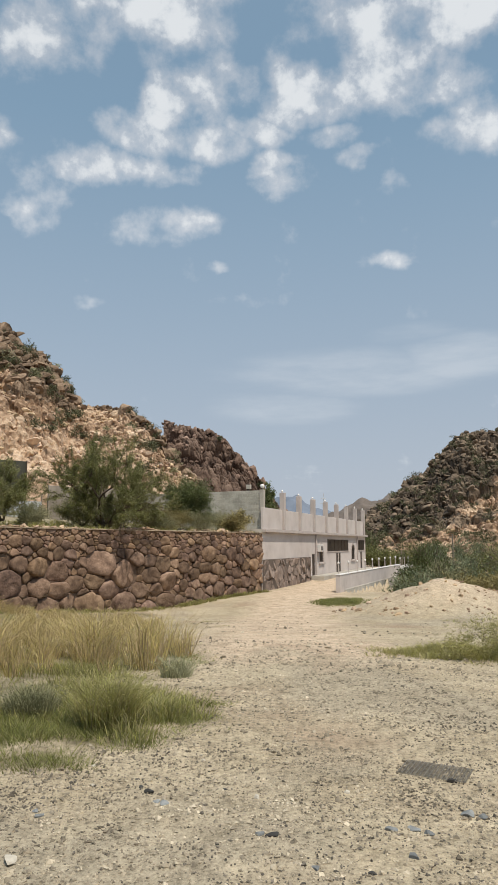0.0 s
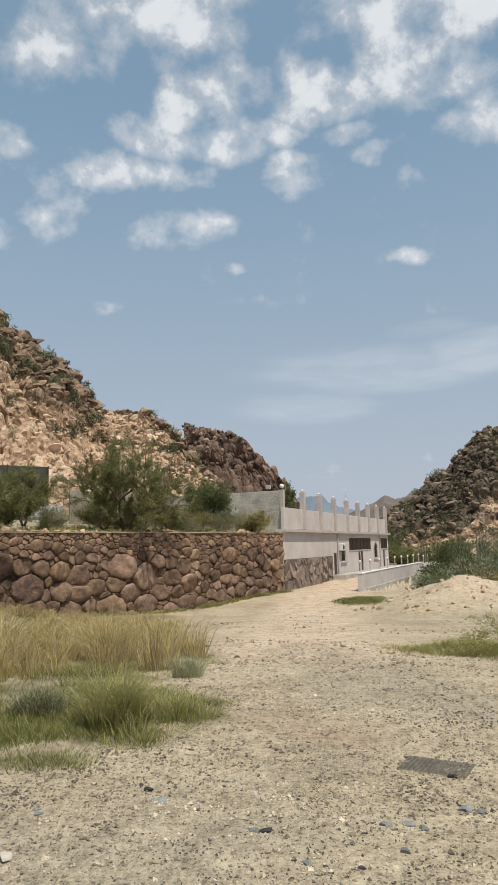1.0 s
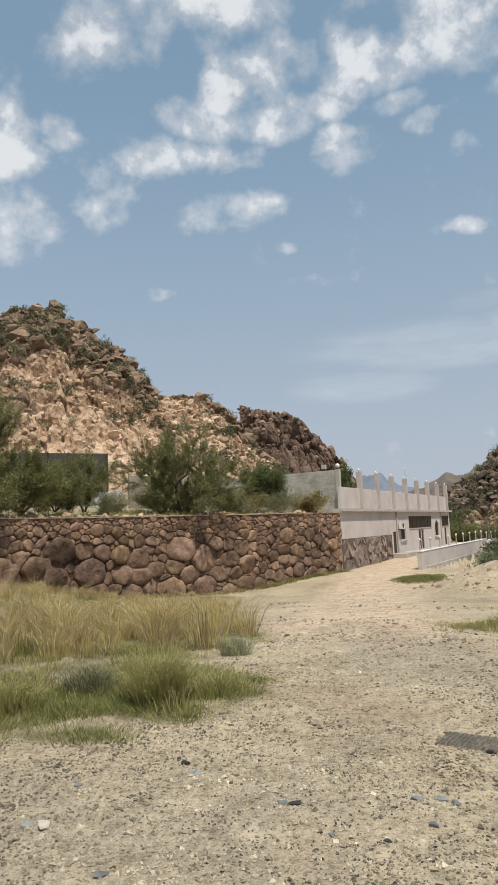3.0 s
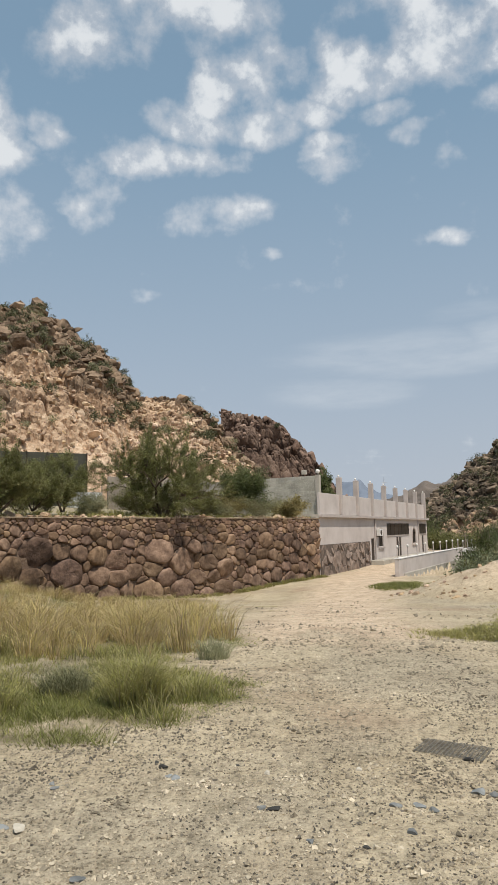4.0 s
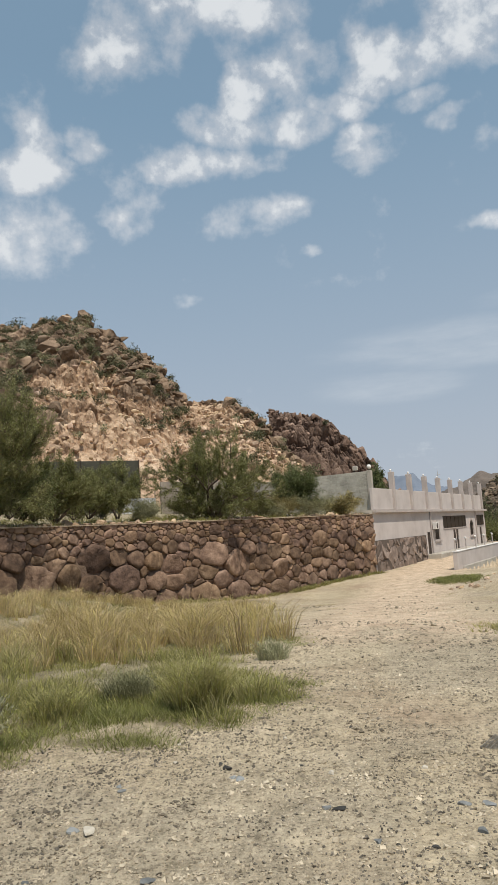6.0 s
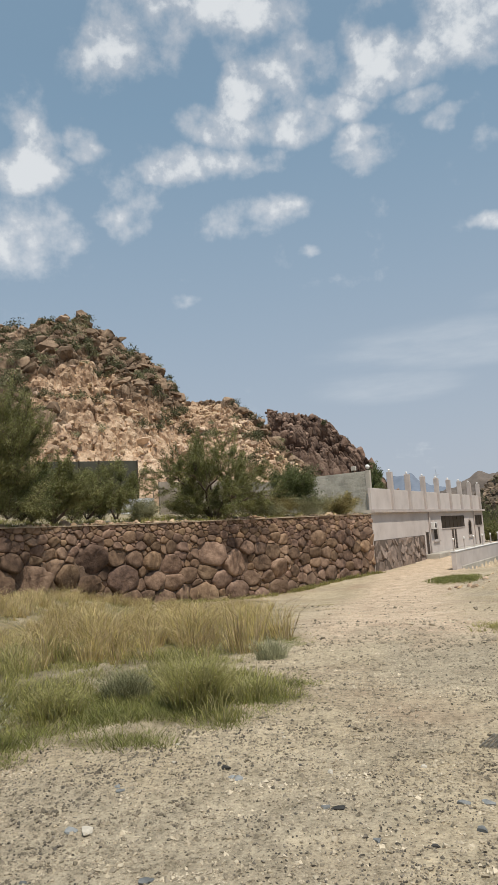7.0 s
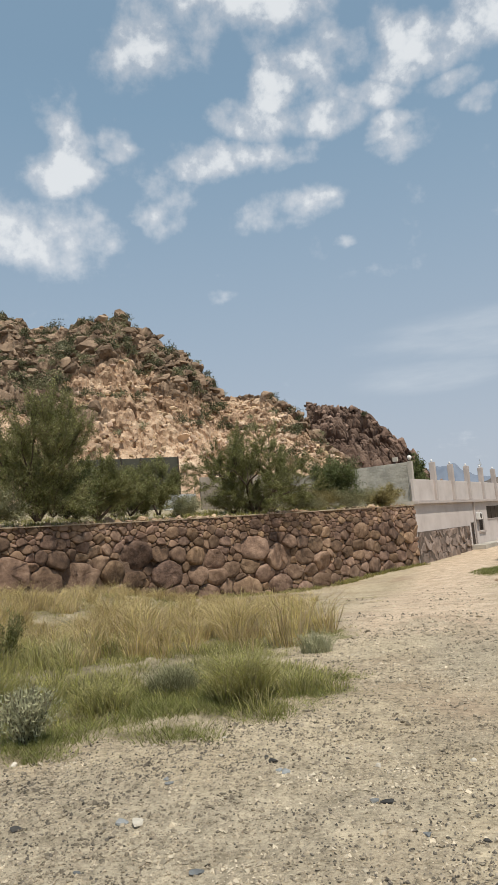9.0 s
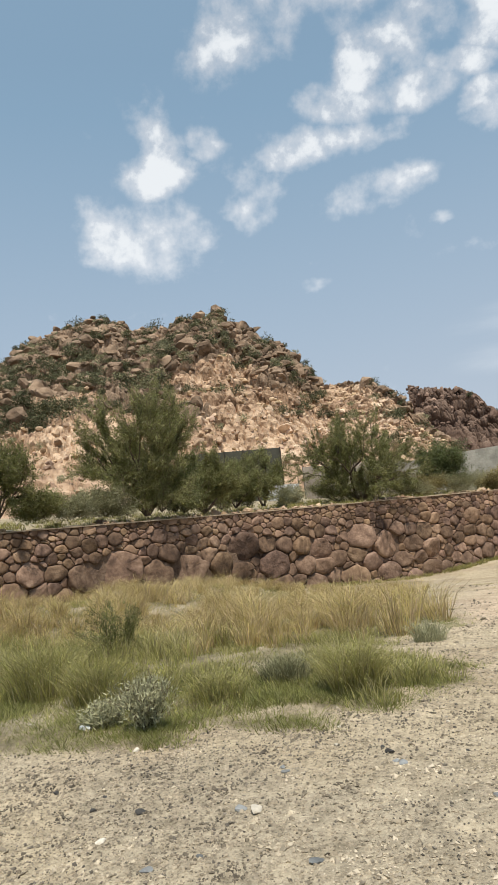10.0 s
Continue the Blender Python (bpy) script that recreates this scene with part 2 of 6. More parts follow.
M_NET = surface("dark_green_shade_cloth", [(0.050, 0.050, 0.040), (0.078, 0.077, 0.062)], 1.2, 0.9, 0.2, 12, vary=0.04)
M_RENDER = surface("dusty_grey_render", [(0.22, 0.19, 0.155), (0.31, 0.27, 0.225), (0.38, 0.335, 0.28)], 0.8, 0.92, 0.3, 14, vary=0.04)
M_BARK = surface("grey_brown_bark", [(0.05, 0.038, 0.028), (0.12, 0.09, 0.068), (0.18, 0.145, 0.11)], 6.0, 0.95, 0.5, 30, vary=0.1)
M_ROCK_WEATHERED = surface("weathered_granite", [(0.080, 0.055, 0.037), (0.195, 0.138, 0.094), (0.330, 0.242, 0.168)], 0.45, 0.9, 0.6, 1.4, vary=0.32, island=True)
M_LEAF = surface("acacia_leaf", [(0.105, 0.110, 0.038), (0.182, 0.186, 0.070), (0.275, 0.270, 0.120)], 0.8, 0.7, 0.0, vary=0.35, island=True, thin=0.3, hue=0.015)
M_LEAF_DARK = surface("dark_green_leaf", [(0.064, 0.078, 0.028), (0.115, 0.135, 0.052), (0.175, 0.195, 0.082)], 0.8, 0.65, 0.0, vary=0.35, island=True, thin=0.25, hue=0.015)
M_LEAF_GREY = surface("grey_green_leaf", [(0.170, 0.165, 0.085), (0.265, 0.260, 0.145), (0.370, 0.360, 0.235)], 0.8, 0.8, 0.0, vary=0.3, island=True, thin=0.25)
M_SCRUB = surface("dark_scrub_leaf", [(0.055, 0.058, 0.030), (0.100, 0.104, 0.054), (0.155, 0.156, 0.088)], 0.8, 0.8, 0.0, vary=0.35, island=True, thin=0.2)
M_LEAF_SILVER = surface("silvery_leaf", [(0.25, 0.25, 0.135), (0.38, 0.375, 0.23), (0.51, 0.505, 0.345)], 0.8, 0.8, 0.0, vary=0.25, island=True, thin=0.25)
M_LEAF_BLUE = surface("bluish_green_leaf", [(0.100, 0.125, 0.066), (0.180, 0.208, 0.120), (0.260, 0.288, 0.185)], 0.8, 0.7, 0.0, vary=0.3, island=True, thin=0.25)
M_LEAF_BROWN = surface("brownish_dry_leaf", [(0.150, 0.125, 0.048), (0.250, 0.210, 0.090), (0.340, 0.295, 0.145)], 0.8, 0.8, 0.0, vary=0.3, island=True, thin=0.25)
M_GRASS_DRY = surface("dry_straw_grass", [(0.310, 0.235, 0.105), (0.490, 0.390, 0.190), (0.640, 0.540, 0.310)], 0.9, 0.8, 0.0, vary=0.35, island=True, thin=0.35, hue=0.018)
M_GRASS_OLIVE = surface("olive_grass", [(0.185, 0.178, 0.060), (0.310, 0.290, 0.112), (0.450, 0.415, 0.195)], 0.9, 0.8, 0.0, vary=0.35, island=True, thin=0.35, hue=0.018)
M_BROOM = surface("olive_broom_stems", [(0.230, 0.215, 0.075), (0.360, 0.335, 0.135), (0.500, 0.465, 0.225)], 0.9, 0.8, 0.0, vary=0.3, island=True, thin=0.4, hue=0.015)
M_GRASS_GREEN = surface("short_green_grass", [(0.155, 0.165, 0.052), (0.250, 0.255, 0.092), (0.350, 0.340, 0.148)], 1.4, 0.8, 0.0, vary=0.35, island=True, thin=0.35, hue=0.018)
M_PEBBLE = surface("sandy_pebble", [(0.110, 0.093, 0.070), (0.330, 0.280, 0.205), (0.560, 0.485, 0.370)], 3.0, 0.9, 0.3, 60, vary=0.45, island=True)
M_STONE_BLUE = surface("blue_grey_stone", [(0.110, 0.115, 0.115), (0.190, 0.200, 0.200), (0.270, 0.280, 0.275)], 8.0, 0.8, 0.4, 50, vary=0.35)
M_STONE_BLACK = surface("black_stone", [(0.035, 0.034, 0.032), (0.080, 0.076, 0.070)], 8.0, 0.8, 0.4, 50, vary=0.3)
M_CHIP = surface("dark_chips", [(0.065, 0.057, 0.046), (0.135, 0.118, 0.095), (0.22, 0.19, 0.15)], 20.0, 0.9, 0.4, 60, vary=0.4, island=True)
M_STONE_PALE = surface("pale_stone", [(0.42, 0.37, 0.29), (0.58, 0.53, 0.44), (0.66, 0.61, 0.53)], 8.0, 0.9, 0.4, 50, vary=0.2)
# distance haze is put into this base colour as bluish grey; no air volume
M_FAR_HAZE = surface("haze_tinted_mountain", [(0.15, 0.18, 0.23), (0.19, 0.22, 0.27)], 0.01, 1.0, 0.0, vary=0.0)
M_FAR_TAN = surface("distant_tan_mountain", [(0.085, 0.07, 0.06), (0.17, 0.142, 0.122), (0.25, 0.212, 0.18)], 0.03, 1.0, 0.7, 0.06, vary=0.0)
M_WOOD = surface("old_pole_wood", [(0.16, 0.13, 0.10), (0.28, 0.24, 0.19)], 3.0, 0.9, 0.2, 20, vary=0.1)
M_MESH = surface("rusty_steel_mesh", [(0.200, 0.185, 0.155), (0.300, 0.275, 0.235)], 12.0, 0.6, 0.1, 60, vary=0.1, metal=0.6)
M_PLASTIC = surface("white_plastic", [(0.66, 0.68, 0.66), (0.75, 0.77, 0.75)], 6.0, 0.4, 0.0, vary=0.02)


# ---- building helpers ----


def mesh_of(name, verts, faces, mat, smooth=False):
    """A mesh from arrays of places and of faces with the same count of corners."""
    verts, faces = np.asarray(verts, dtype=np.float32), np.asarray(faces, dtype=np.int32)
    me = bpy.data.meshes.new(name)
    k = faces.shape[1]
    me.vertices.add(len(verts))
    me.vertices.foreach_set("co", verts.ravel())
    me.loops.add(faces.size)
    me.loops.foreach_set("vertex_index", faces.ravel())
    me.polygons.add(len(faces))
    me.polygons.foreach_set("loop_start", np.arange(0, faces.size, k, dtype=np.int32))
    me.polygons.foreach_set("loop_total", np.full(len(faces), k, dtype=np.int32))
    me.polygons.foreach_set("use_smooth", np.full(len(faces), smooth))
    me.update(calc_edges=True)
    me.materials.append(mat)
    return me


def part(name, data, mat, parent=None, label="", smooth=False):
    """Links a bmesh or a mesh as one object, under a thing if one is given."""
    if isinstance(data, bmesh.types.BMesh):
        me = bpy.data.meshes.new(name)
        data.to_mesh(me)
        data.free()
        me.materials.append(mat)
        if smooth:
            me.polygons.foreach_set("use_smooth", np.full(len(me.polygons), True))
    else:
        me = data
    ob = new(name, me)
    if parent:
        ob.parent = parent
        ob.matrix_parent_inverse = parent.matrix_basis.inverted()
    if label:
        ob["label"] = label
    return ob


def empty(name, m, label="", category="", group="", kind=""):
    e = new(name)
    e.matrix_basis = m
    return tagged(e, label, category, group, kind)


def box_bm(x0, x1, y0, y1, z0, z1, bevel=0.0, m=None, bm=None):
    made = bm or bmesh.new()
    r = bmesh.ops.create_cube(made, size=1)
    for v in r["verts"]:
        v.co = Vector(((x0 + x1) / 2 + v.co.x * (x1 - x0), (y0 + y1) / 2 + v.co.y * (y1 - y0), (z0 + z1) / 2 + v.co.z * (z1 - z0)))
    if bevel:
        bmesh.ops.bevel(made, geom=list({e for v in r["verts"] for e in v.link_edges}), offset=bevel, segments=1, affect="EDGES")
    if m is not None:
        bmesh.ops.transform(made, matrix=m, verts=made.verts[:])
    return made


def lathe_bm(profile, n=12, m=None):
    """A turned shape from (radius, height) pairs."""
    bm = bmesh.new()
    rings = []
    for r, z in profile:
        rings.append([bm.verts.new((r * math.cos(2 * math.pi * i / n), r * math.sin(2 * math.pi * i / n), z)) for i in range(n)])
    for a, b in zip(rings, rings[1:]):
        for i in range(n):
            bm.faces.new((a[i], a[(i + 1) % n], b[(i + 1) % n], b[i]))
    bm.faces.new(rings[0][::-1])
    bm.faces.new(rings[-1])
    if m is not None:
        bmesh.ops.transform(bm, matrix=m, verts=bm.verts[:])
    return bm


def fbm(x, y, z=0.0, octaves=4):
    v, a = 0.0, 0.5
    for _ in range(octaves):
        v += a * noise.noise((x, y, z))
        x, y, z, a = x * 2.03, y * 2.03, z * 2.03 + 7.1, a * 0.5
    return v


def smooth01(x):
    x = np.clip(x, 0, 1)
    return x * x * (3 - 2 * x)


def polar(az, r):
    """The place on plan at that bearing (degrees right of ahead) and distance."""
    a = radians(az)
    return Vector((r * math.sin(a), r * math.cos(a)))


# ---- the lie of the land ----
WALL_LINE = [Vector(p) for p in ((-20.5, 6.0), (-14.5, 22.0), (-11.3, 30.2), (-8.3, 35.0), (-4.6, 39.4), (0.92, 47.60))]
ROAD_DIR = Vector((0.3606, 0.9327))           # along the house front
ROAD_SIDE = Vector((0.9327, -0.3606))
CORNER = WALL_LINE[-1]


def ground_z(x, y):
    """Height of the open ground: level near by, falling gently towards the wall, a shallow dip before it and a lower valley to the right."""
    x, y = np.asarray(x, float), np.asarray(y, float)
    r = np.hypot(x, y)
    z = -1.2 * smooth01((r - 6) / 24) - 0.72 * np.exp(-((x + 3.2) ** 2 + (y - 36) ** 2) / 60)
    z = z - 0.30 * np.exp(-((x - 3.4) ** 2 + (y - 50) ** 2) / 130)
    z = z + 0.85 * smooth01((-x - 6) / 6) * smooth01((y - 9) / 8) * smooth01((33 - y) / 9)
    d = (x - 6.2) * ROAD_SIDE.x + (y - 45.6) * ROAD_SIDE.y
    along = (x - 6.2) * ROAD_DIR.x + (y - 45.6) * ROAD_DIR.y
    z = z - 2.3 * smooth01((d + 0.28) / 0.7) * smooth01((along - 0.6) / 2.5) * smooth01((160 - along) / 80)
    return z


def relief(x, y):
    """Small unevenness of the trodden ground."""
    r = math.hypot(x, y)
    z = fbm(x * 0.4, y * 0.4, 0, 2) * 0.10
    if r < 14:
        z += fbm(x * 2.6, y * 2.6, 3) * 0.035 * min(1, 2.0 - r / 7)
    if r < 9:
        z += fbm(x * 11, y * 11, 6, 2) * 0.016 * min(1, 2 - r / 4.5)
    return z


def gz(x, y):
    return float(ground_z(x, y)) + 0.0


def wall_at(s):
    """Place and direction on the stone wall's line, s metres from its start."""
    for a, b in zip(WALL_LINE, WALL_LINE[1:]):
        d = (b - a).length
        if s <= d or b is WALL_LINE[-1]:
            u = (b - a) / d
            return a + u * s, u
        s -= d


WALL_LEN = sum((b - a).length for a, b in zip(WALL_LINE, WALL_LINE[1:]))
TERRACE = 2.42


def terrace_z(d):
    return TERRACE + 0.075 * max(0.0, d - 0.5)


# ---- ground ----
MOUND = Vector((8.7, 31.6))


def heap_rise(e, lump):
    """Height of the spoil heap, a loose cone with a rounded top; e is 1 at its foot."""
    f = np.clip(1.12 - e, 0, 1.12) / 1.12
    return 1.42 * (0.55 * f + 0.45 * smooth01(f)) * (1 + 0.55 * lump)


def build_ground():
    n_az, radii = 340, [0.0] + list(np.geomspace(0.6, 60, 230)) + list(np.geomspace(63, 3500, 40))
    az = np.concatenate([np.linspace(-0.9, 0.6, 260, endpoint=False), np.linspace(0.6, 2 * np.pi - 0.9, 80, endpoint=False)])
    R, A = np.meshgrid(np.array(radii[1:]), az, indexing="ij")
    X, Y = R * np.sin(A), R * np.cos(A)
    Z = ground_z(X, Y)
    fade = np.clip(1.2 - R / 70, 0, 1)
    rough = np.array([relief(x, y) for x, y in zip(X.ravel(), Y.ravel())]).reshape(X.shape)
    Z = Z + rough * fade
    # spoil heap beside the track
    dx, dy = X - MOUND.x, Y - MOUND.y
    ru, rv = dx * 0.95 + dy * 0.3, -dx * 0.3 + dy * 0.95
    e = np.sqrt((ru / 4.6) ** 2 + (rv / 3.6) ** 2)
    lump = np.array([fbm(x * 0.6, y * 0.6, 5, 3) for x, y in zip(X.ravel(), Y.ravel())]).reshape(X.shape)
    Z = Z + heap_rise(e, lump)
    verts = np.concatenate([[[0, 0, 0]], np.stack([X, Y, Z], -1).reshape(-1, 3)])
    nr = len(radii) - 1
    i, j = np.meshgrid(np.arange(nr - 1), np.arange(n_az), indexing="ij")
    j2 = (j + 1) % n_az
    quads = np.stack([1 + i * n_az + j, 1 + (i + 1) * n_az + j, 1 + (i + 1) * n_az + j2, 1 + i * n_az + j2], -1).reshape(-1, 4)[:, ::-1]
    fan = np.array([[0, 1 + (k + 1) % n_az, 1 + k, 1 + k] for k in range(n_az)])[:, :3]
    me = mesh_of("ground", verts, np.concatenate([quads[:, [0, 1, 2]], quads[:, [0, 2, 3]], fan]), ground_material(), True)
    # what covers the ground where: trodden track, gravel, soil under the grass
    x, y = verts[:, 0], verts[:, 1]
    n1 = np.array([fbm(a * 0.35, b * 0.35, 9) for a, b in zip(x, y)])
    n2 = np.array([fbm(a * 1.3, b * 1.3, 2) for a, b in zip(x, y)])
    centre = track_centre(y)
    half = 1.7 + 0.035 * np.clip(y, 0, 60)
    track = smooth01(1.3 - np.abs(x - centre) / half + 0.5 * n1) * smooth01((y - 9.0) / 5 + n2)
    track = np.maximum(track, np.concatenate([[0], smooth01(1.2 - e).ravel()]) * 0.62)
    grass = 0.85 * grass_cover(x, y) * smooth01(0.65 + n2 * 1.8)
    col = me.color_attributes.new("cover", "FLOAT_COLOR", "POINT")
    data = np.stack([track, grass, np.clip(0.5 + n1, 0, 1), np.ones_like(x)], -1).astype(np.float32)
    col.data.foreach_set("color", data.ravel())
    ob = new("ground", me)
    tagged(ob, "pale sandy gravel ground with a trodden dirt track", "ground", kind="structure")
    return ob


def track_centre(y):
    """The track's middle: from the open yard towards the gap between house and parapet."""
    return np.interp(y, [0, 10, 16, 24, 34, 45, 60, 80], [1.0, 0.9, 0.9, 1.0, 1.9, 3.6, 8.2, 16.0])


def grass_cover(x, y):
    """How much grass stands at a place, 0 to 1."""
    x, y = np.asarray(x, float), np.asarray(y, float)
    edge = np.interp(y, [0, 4.35, 4.95, 6.3, 9.2, 13, 20, 30, 40], [-9, -6.0, -1.9, -0.75, -1.0, -1.3, -2.4, -4.0, -6.0])
    edge = edge + 0.30 * np.sin(y * 2.9 + x * 1.7) + 0.30 * np.sin(y * 6.7 + 1.3 + x * 3.1) + 0.35 * np.sin(y * 1.1)
    g = smooth01((edge - x) / 0.7 + 0.2) * smooth01((y - 4.4) / 0.6)
    right = smooth01(1.25 - np.hypot((x - 4.1) / 1.9, (y - 12.3) / 0.9))
    far = smooth01(1.2 - np.hypot((x - 5.0) / 1.6, (y - 38.7) / 2.6))
    return np.maximum(np.maximum(g, right * 0.8), far)


def ground_material():
    m = bpy.data.materials.new("sandy_gravel")
    m.use_nodes = True
    n, l = m.node_tree.nodes, m.node_tree.links
    b = n["Principled BSDF"]
    geo = n.new("ShaderNodeNewGeometry")

    def tex(scale, detail=6, kind="ShaderNodeTexNoise", rough=0.6):
        t = n.new(kind)
        t.inputs["Scale"].default_value = scale
        if "Detail" in t.inputs:
            t.inputs["Detail"].default_value, t.inputs["Roughness"].default_value = detail, rough
        l.new(geo.outputs["Position"], t.inputs["Vector"])
        return t

    def ramp(src, stops):
        r = n.new("ShaderNodeValToRGB")
        e = r.color_ramp.elements
        while len(e) < len(stops):
            e.new(0.5)
        for k, (p, c) in enumerate(stops):
            e[k].position, e[k].color = p, (*c, 1)
        l.new(src, r.inputs[0])
        return r.outputs[0]

    def mix(f, a, c, mode="MIX"):
        x = n.new("ShaderNodeMix")
        x.data_type, x.blend_type = "RGBA", mode
        if isinstance(f, float):
            x.inputs["Factor"].default_value = f
        else:
            l.new(f, x.inputs["Factor"])
        l.new(a, x.inputs["A"])
        l.new(c, x.inputs["B"])
        return x.outputs["Result"]

    cover = n.new("ShaderNodeAttribute")
    cover.attribute_name = "cover"
    sep2 = n.new("ShaderNodeSeparateColor")
    l.new(cover.outputs["Color"], sep2.inputs[0])
    stones = tex(48, kind="ShaderNodeTexVoronoi")
    speck = tex(70, 6, rough=0.75)
    patch = tex(0.55, 6)
    gravel = ramp(stones.outputs["Color"], [(0.0, (0.068, 0.057, 0.040)), (0.25, (0.222, 0.184, 0.130)), (0.6, (0.360, 0.302, 0.214)), (1.0, (0.57, 0.49, 0.362))])
    sand = ramp(speck.outputs["Fac"], [(0.33, (0.158, 0.124, 0.081)), (0.48, (0.365, 0.299, 0.205)), (0.68, (0.57, 0.48, 0.342))])
    sel = ramp(patch.outputs["Fac"], [(0.40, (0, 0, 0)), (0.62, (0.6, 0.6, 0.6))])
    base = mix(sel, gravel, sand)
    dirt = ramp(tex(1.3, 10, rough=0.7).outputs["Fac"], [(0.30, (0.42, 0.322, 0.235)), (0.46, (0.61, 0.482, 0.362)), (0.60, (0.72, 0.585, 0.45)), (0.72, (0.80, 0.68, 0.545))])
    pink = ramp(tex(0.8, 4).outputs["Fac"], [(0.3, (0.32, 0.232, 0.168)), (0.7, (0.43, 0.322, 0.238))])
    base = mix(ramp(tex(0.23, 4).outputs["Fac"], [(0.52, (0, 0, 0)), (0.66, (0.7, 0.7, 0.7))]), base, pink)
    grey = ramp(stones.outputs["Color"], [(0.0, (0.055, 0.05, 0.043)), (0.4, (0.165, 0.147, 0.12)), (1.0, (0.40, 0.36, 0.29))])
    base = mix(ramp(sep2.outputs[2], [(0.50, (0, 0, 0)), (0.68, (0.42, 0.42, 0.42))]), base, grey)
    base = mix(sep2.outputs[0], base, dirt)
    soil = ramp(tex(6, 6).outputs["Fac"], [(0.3, (0.080, 0.070, 0.034)), (0.5, (0.165, 0.142, 0.078)), (0.7, (0.29, 0.245, 0.155))])
    base = mix(sep2.outputs[1], base, soil)
    mott = ramp(tex(17.0, 10, rough=0.85).outputs["Fac"], [(0.36, (0.40, 0.385, 0.36)), (0.50, (0.87, 0.86, 0.84)), (0.64, (1.15, 1.13, 1.10))])
    base = mix(1.0, base, mott, "MULTIPLY")
    clod = ramp(tex(4.2, 8, rough=0.75).outputs["Fac"], [(0.34, (0.66, 0.655, 0.62)), (0.47, (0.98, 0.975, 0.96)), (0.66, (1.12, 1.11, 1.08))])
    base = mix(1.0, base, clod, "MULTIPLY")
    l.new(base, b.inputs["Base Color"])
    b.inputs["Roughness"].default_value, b.inputs["Specular IOR Level"].default_value = 0.95, 0.15
    h = n.new("ShaderNodeMath")
    h.operation = "MULTIPLY_ADD"
    l.new(stones.outputs["Distance"], h.inputs[0])
    h.inputs[1].default_value = -1.0
    l.new(speck.outputs["Fac"], h.inputs[2])
    bp = n.new("ShaderNodeBump")
    bp.inputs["Strength"].default_value, bp.inputs["Distance"].default_value = 0.6, 0.014
    l.new(h.outputs[0], bp.inputs["Height"])
    l.new(bp.outputs[0], b.inputs["Normal"])
    return m


ground = build_ground()


def build_terrace():
    """The raised yard behind the stone wall, rising gently to the foot of the hill."""
    steps, ds = np.linspace(0, WALL_LEN, 90), np.concatenate([np.linspace(0.25, 12, 26), np.geomspace(13, 75, 20)])
    verts, quads = [], []
    for s in steps:
        p, u = wall_at(s)
        f = s / WALL_LEN
        turn = Vector((-0.80 - 0.10 * f, 0.35 + 0.25 * f)).normalized()
        for d in ds:
            q = p + turn * d
            verts.append((q.x, q.y, terrace_z(d) + fbm(q.x * 0.8, q.y * 0.8) * 0.12 * min(1, d)))
    k = len(ds)
    for i in range(len(steps) - 1):
        for j in range(k - 1):
            quads.append((i * k + j, (i + 1) * k + j, (i + 1) * k + j + 1, i * k + j + 1))
    m = surface("terrace_soil", [(0.20, 0.165, 0.10), (0.34, 0.285, 0.19), (0.44, 0.38, 0.27)], 2.0, 0.95, 0.5, 12, vary=0)
    ob = new("ground_terrace", mesh_of("ground_terrace", verts, quads, m, True))
    tagged(ob, "raised dry earth yard behind the stone wall", "ground", kind="structure")


build_terrace()


# ---- rocks ----
def rock_shape(seed, cuts=14, sub=2, flat=1.0):
    """A worn boulder: a ball with random planes cut off it and a little unevenness."""
    r = np.random.default_rng(seed)
    bm = bmesh.new()
    bmesh.ops.create_icosphere(bm, subdivisions=sub, radius=1)
    v = np.array([x.co[:] for x in bm.verts])
    f = np.array([[x.index for x in p.verts] for p in bm.faces])
    bm.free()
    for _ in range(cuts):
        n = r.normal(size=3)
        n /= np.linalg.norm(n)
        d = r.uniform(0.40, 0.74)
        h = v @ n - d
        v = v - np.outer(np.maximum(h, 0) * 0.97, n)
    v = v * (1 + r.normal(size=(len(v), 1)) * 0.018)
    v *= np.array([r.uniform(0.85, 1.35), r.uniform(0.8, 1.2), r.uniform(0.6, 0.95) * flat])
    return v, f


def chance(cell, salt):
    """A random number from 0 to 1 for each whole-numbered cell of space."""
    c = cell.astype(np.int64)
    h = (c[:, 0] * 73856093) ^ (c[:, 1] * 19349663) ^ (c[:, 2] * 83492791) ^ (salt * 2654435761)
    h = ((h & 0xFFFFFFFF) ^ ((h & 0xFFFFFFFF) >> 15)) * 2246822519 & 0xFFFFFFFF
    h = (h ^ (h >> 13)) * 3266489917 & 0xFFFFFFFF
    return ((h ^ (h >> 16)) & 0xFFFF) / 65535.0


def blocks(p, salt):
    """Space broken into blocks: for each place its depth inside its block (0 at a joint) and the block's random number."""
    base = np.floor(p)
    near, second, mark = np.full(len(p), 9.0), np.full(len(p), 9.0), np.zeros(len(p))
    for o in itertools.product((-1, 0, 1), repeat=3):
        cell = base + np.array(o)
        site = cell + 0.1 + 0.8 * np.stack([chance(cell, salt + k) for k in range(3)], -1)
        d = np.linalg.norm(p - site, axis=1)
        closer = d < near
        second = np.where(closer, near, np.minimum(second, d))
        mark = np.where(closer, chance(cell, salt + 5), mark)
        near = np.where(closer, d, near)
    return second - near, mark


ROCKS = [rock_shape(100 + i) for i in range(14)]
SMALL_ROCKS = [rock_shape(200 + i, 6, 1) for i in range(10)]


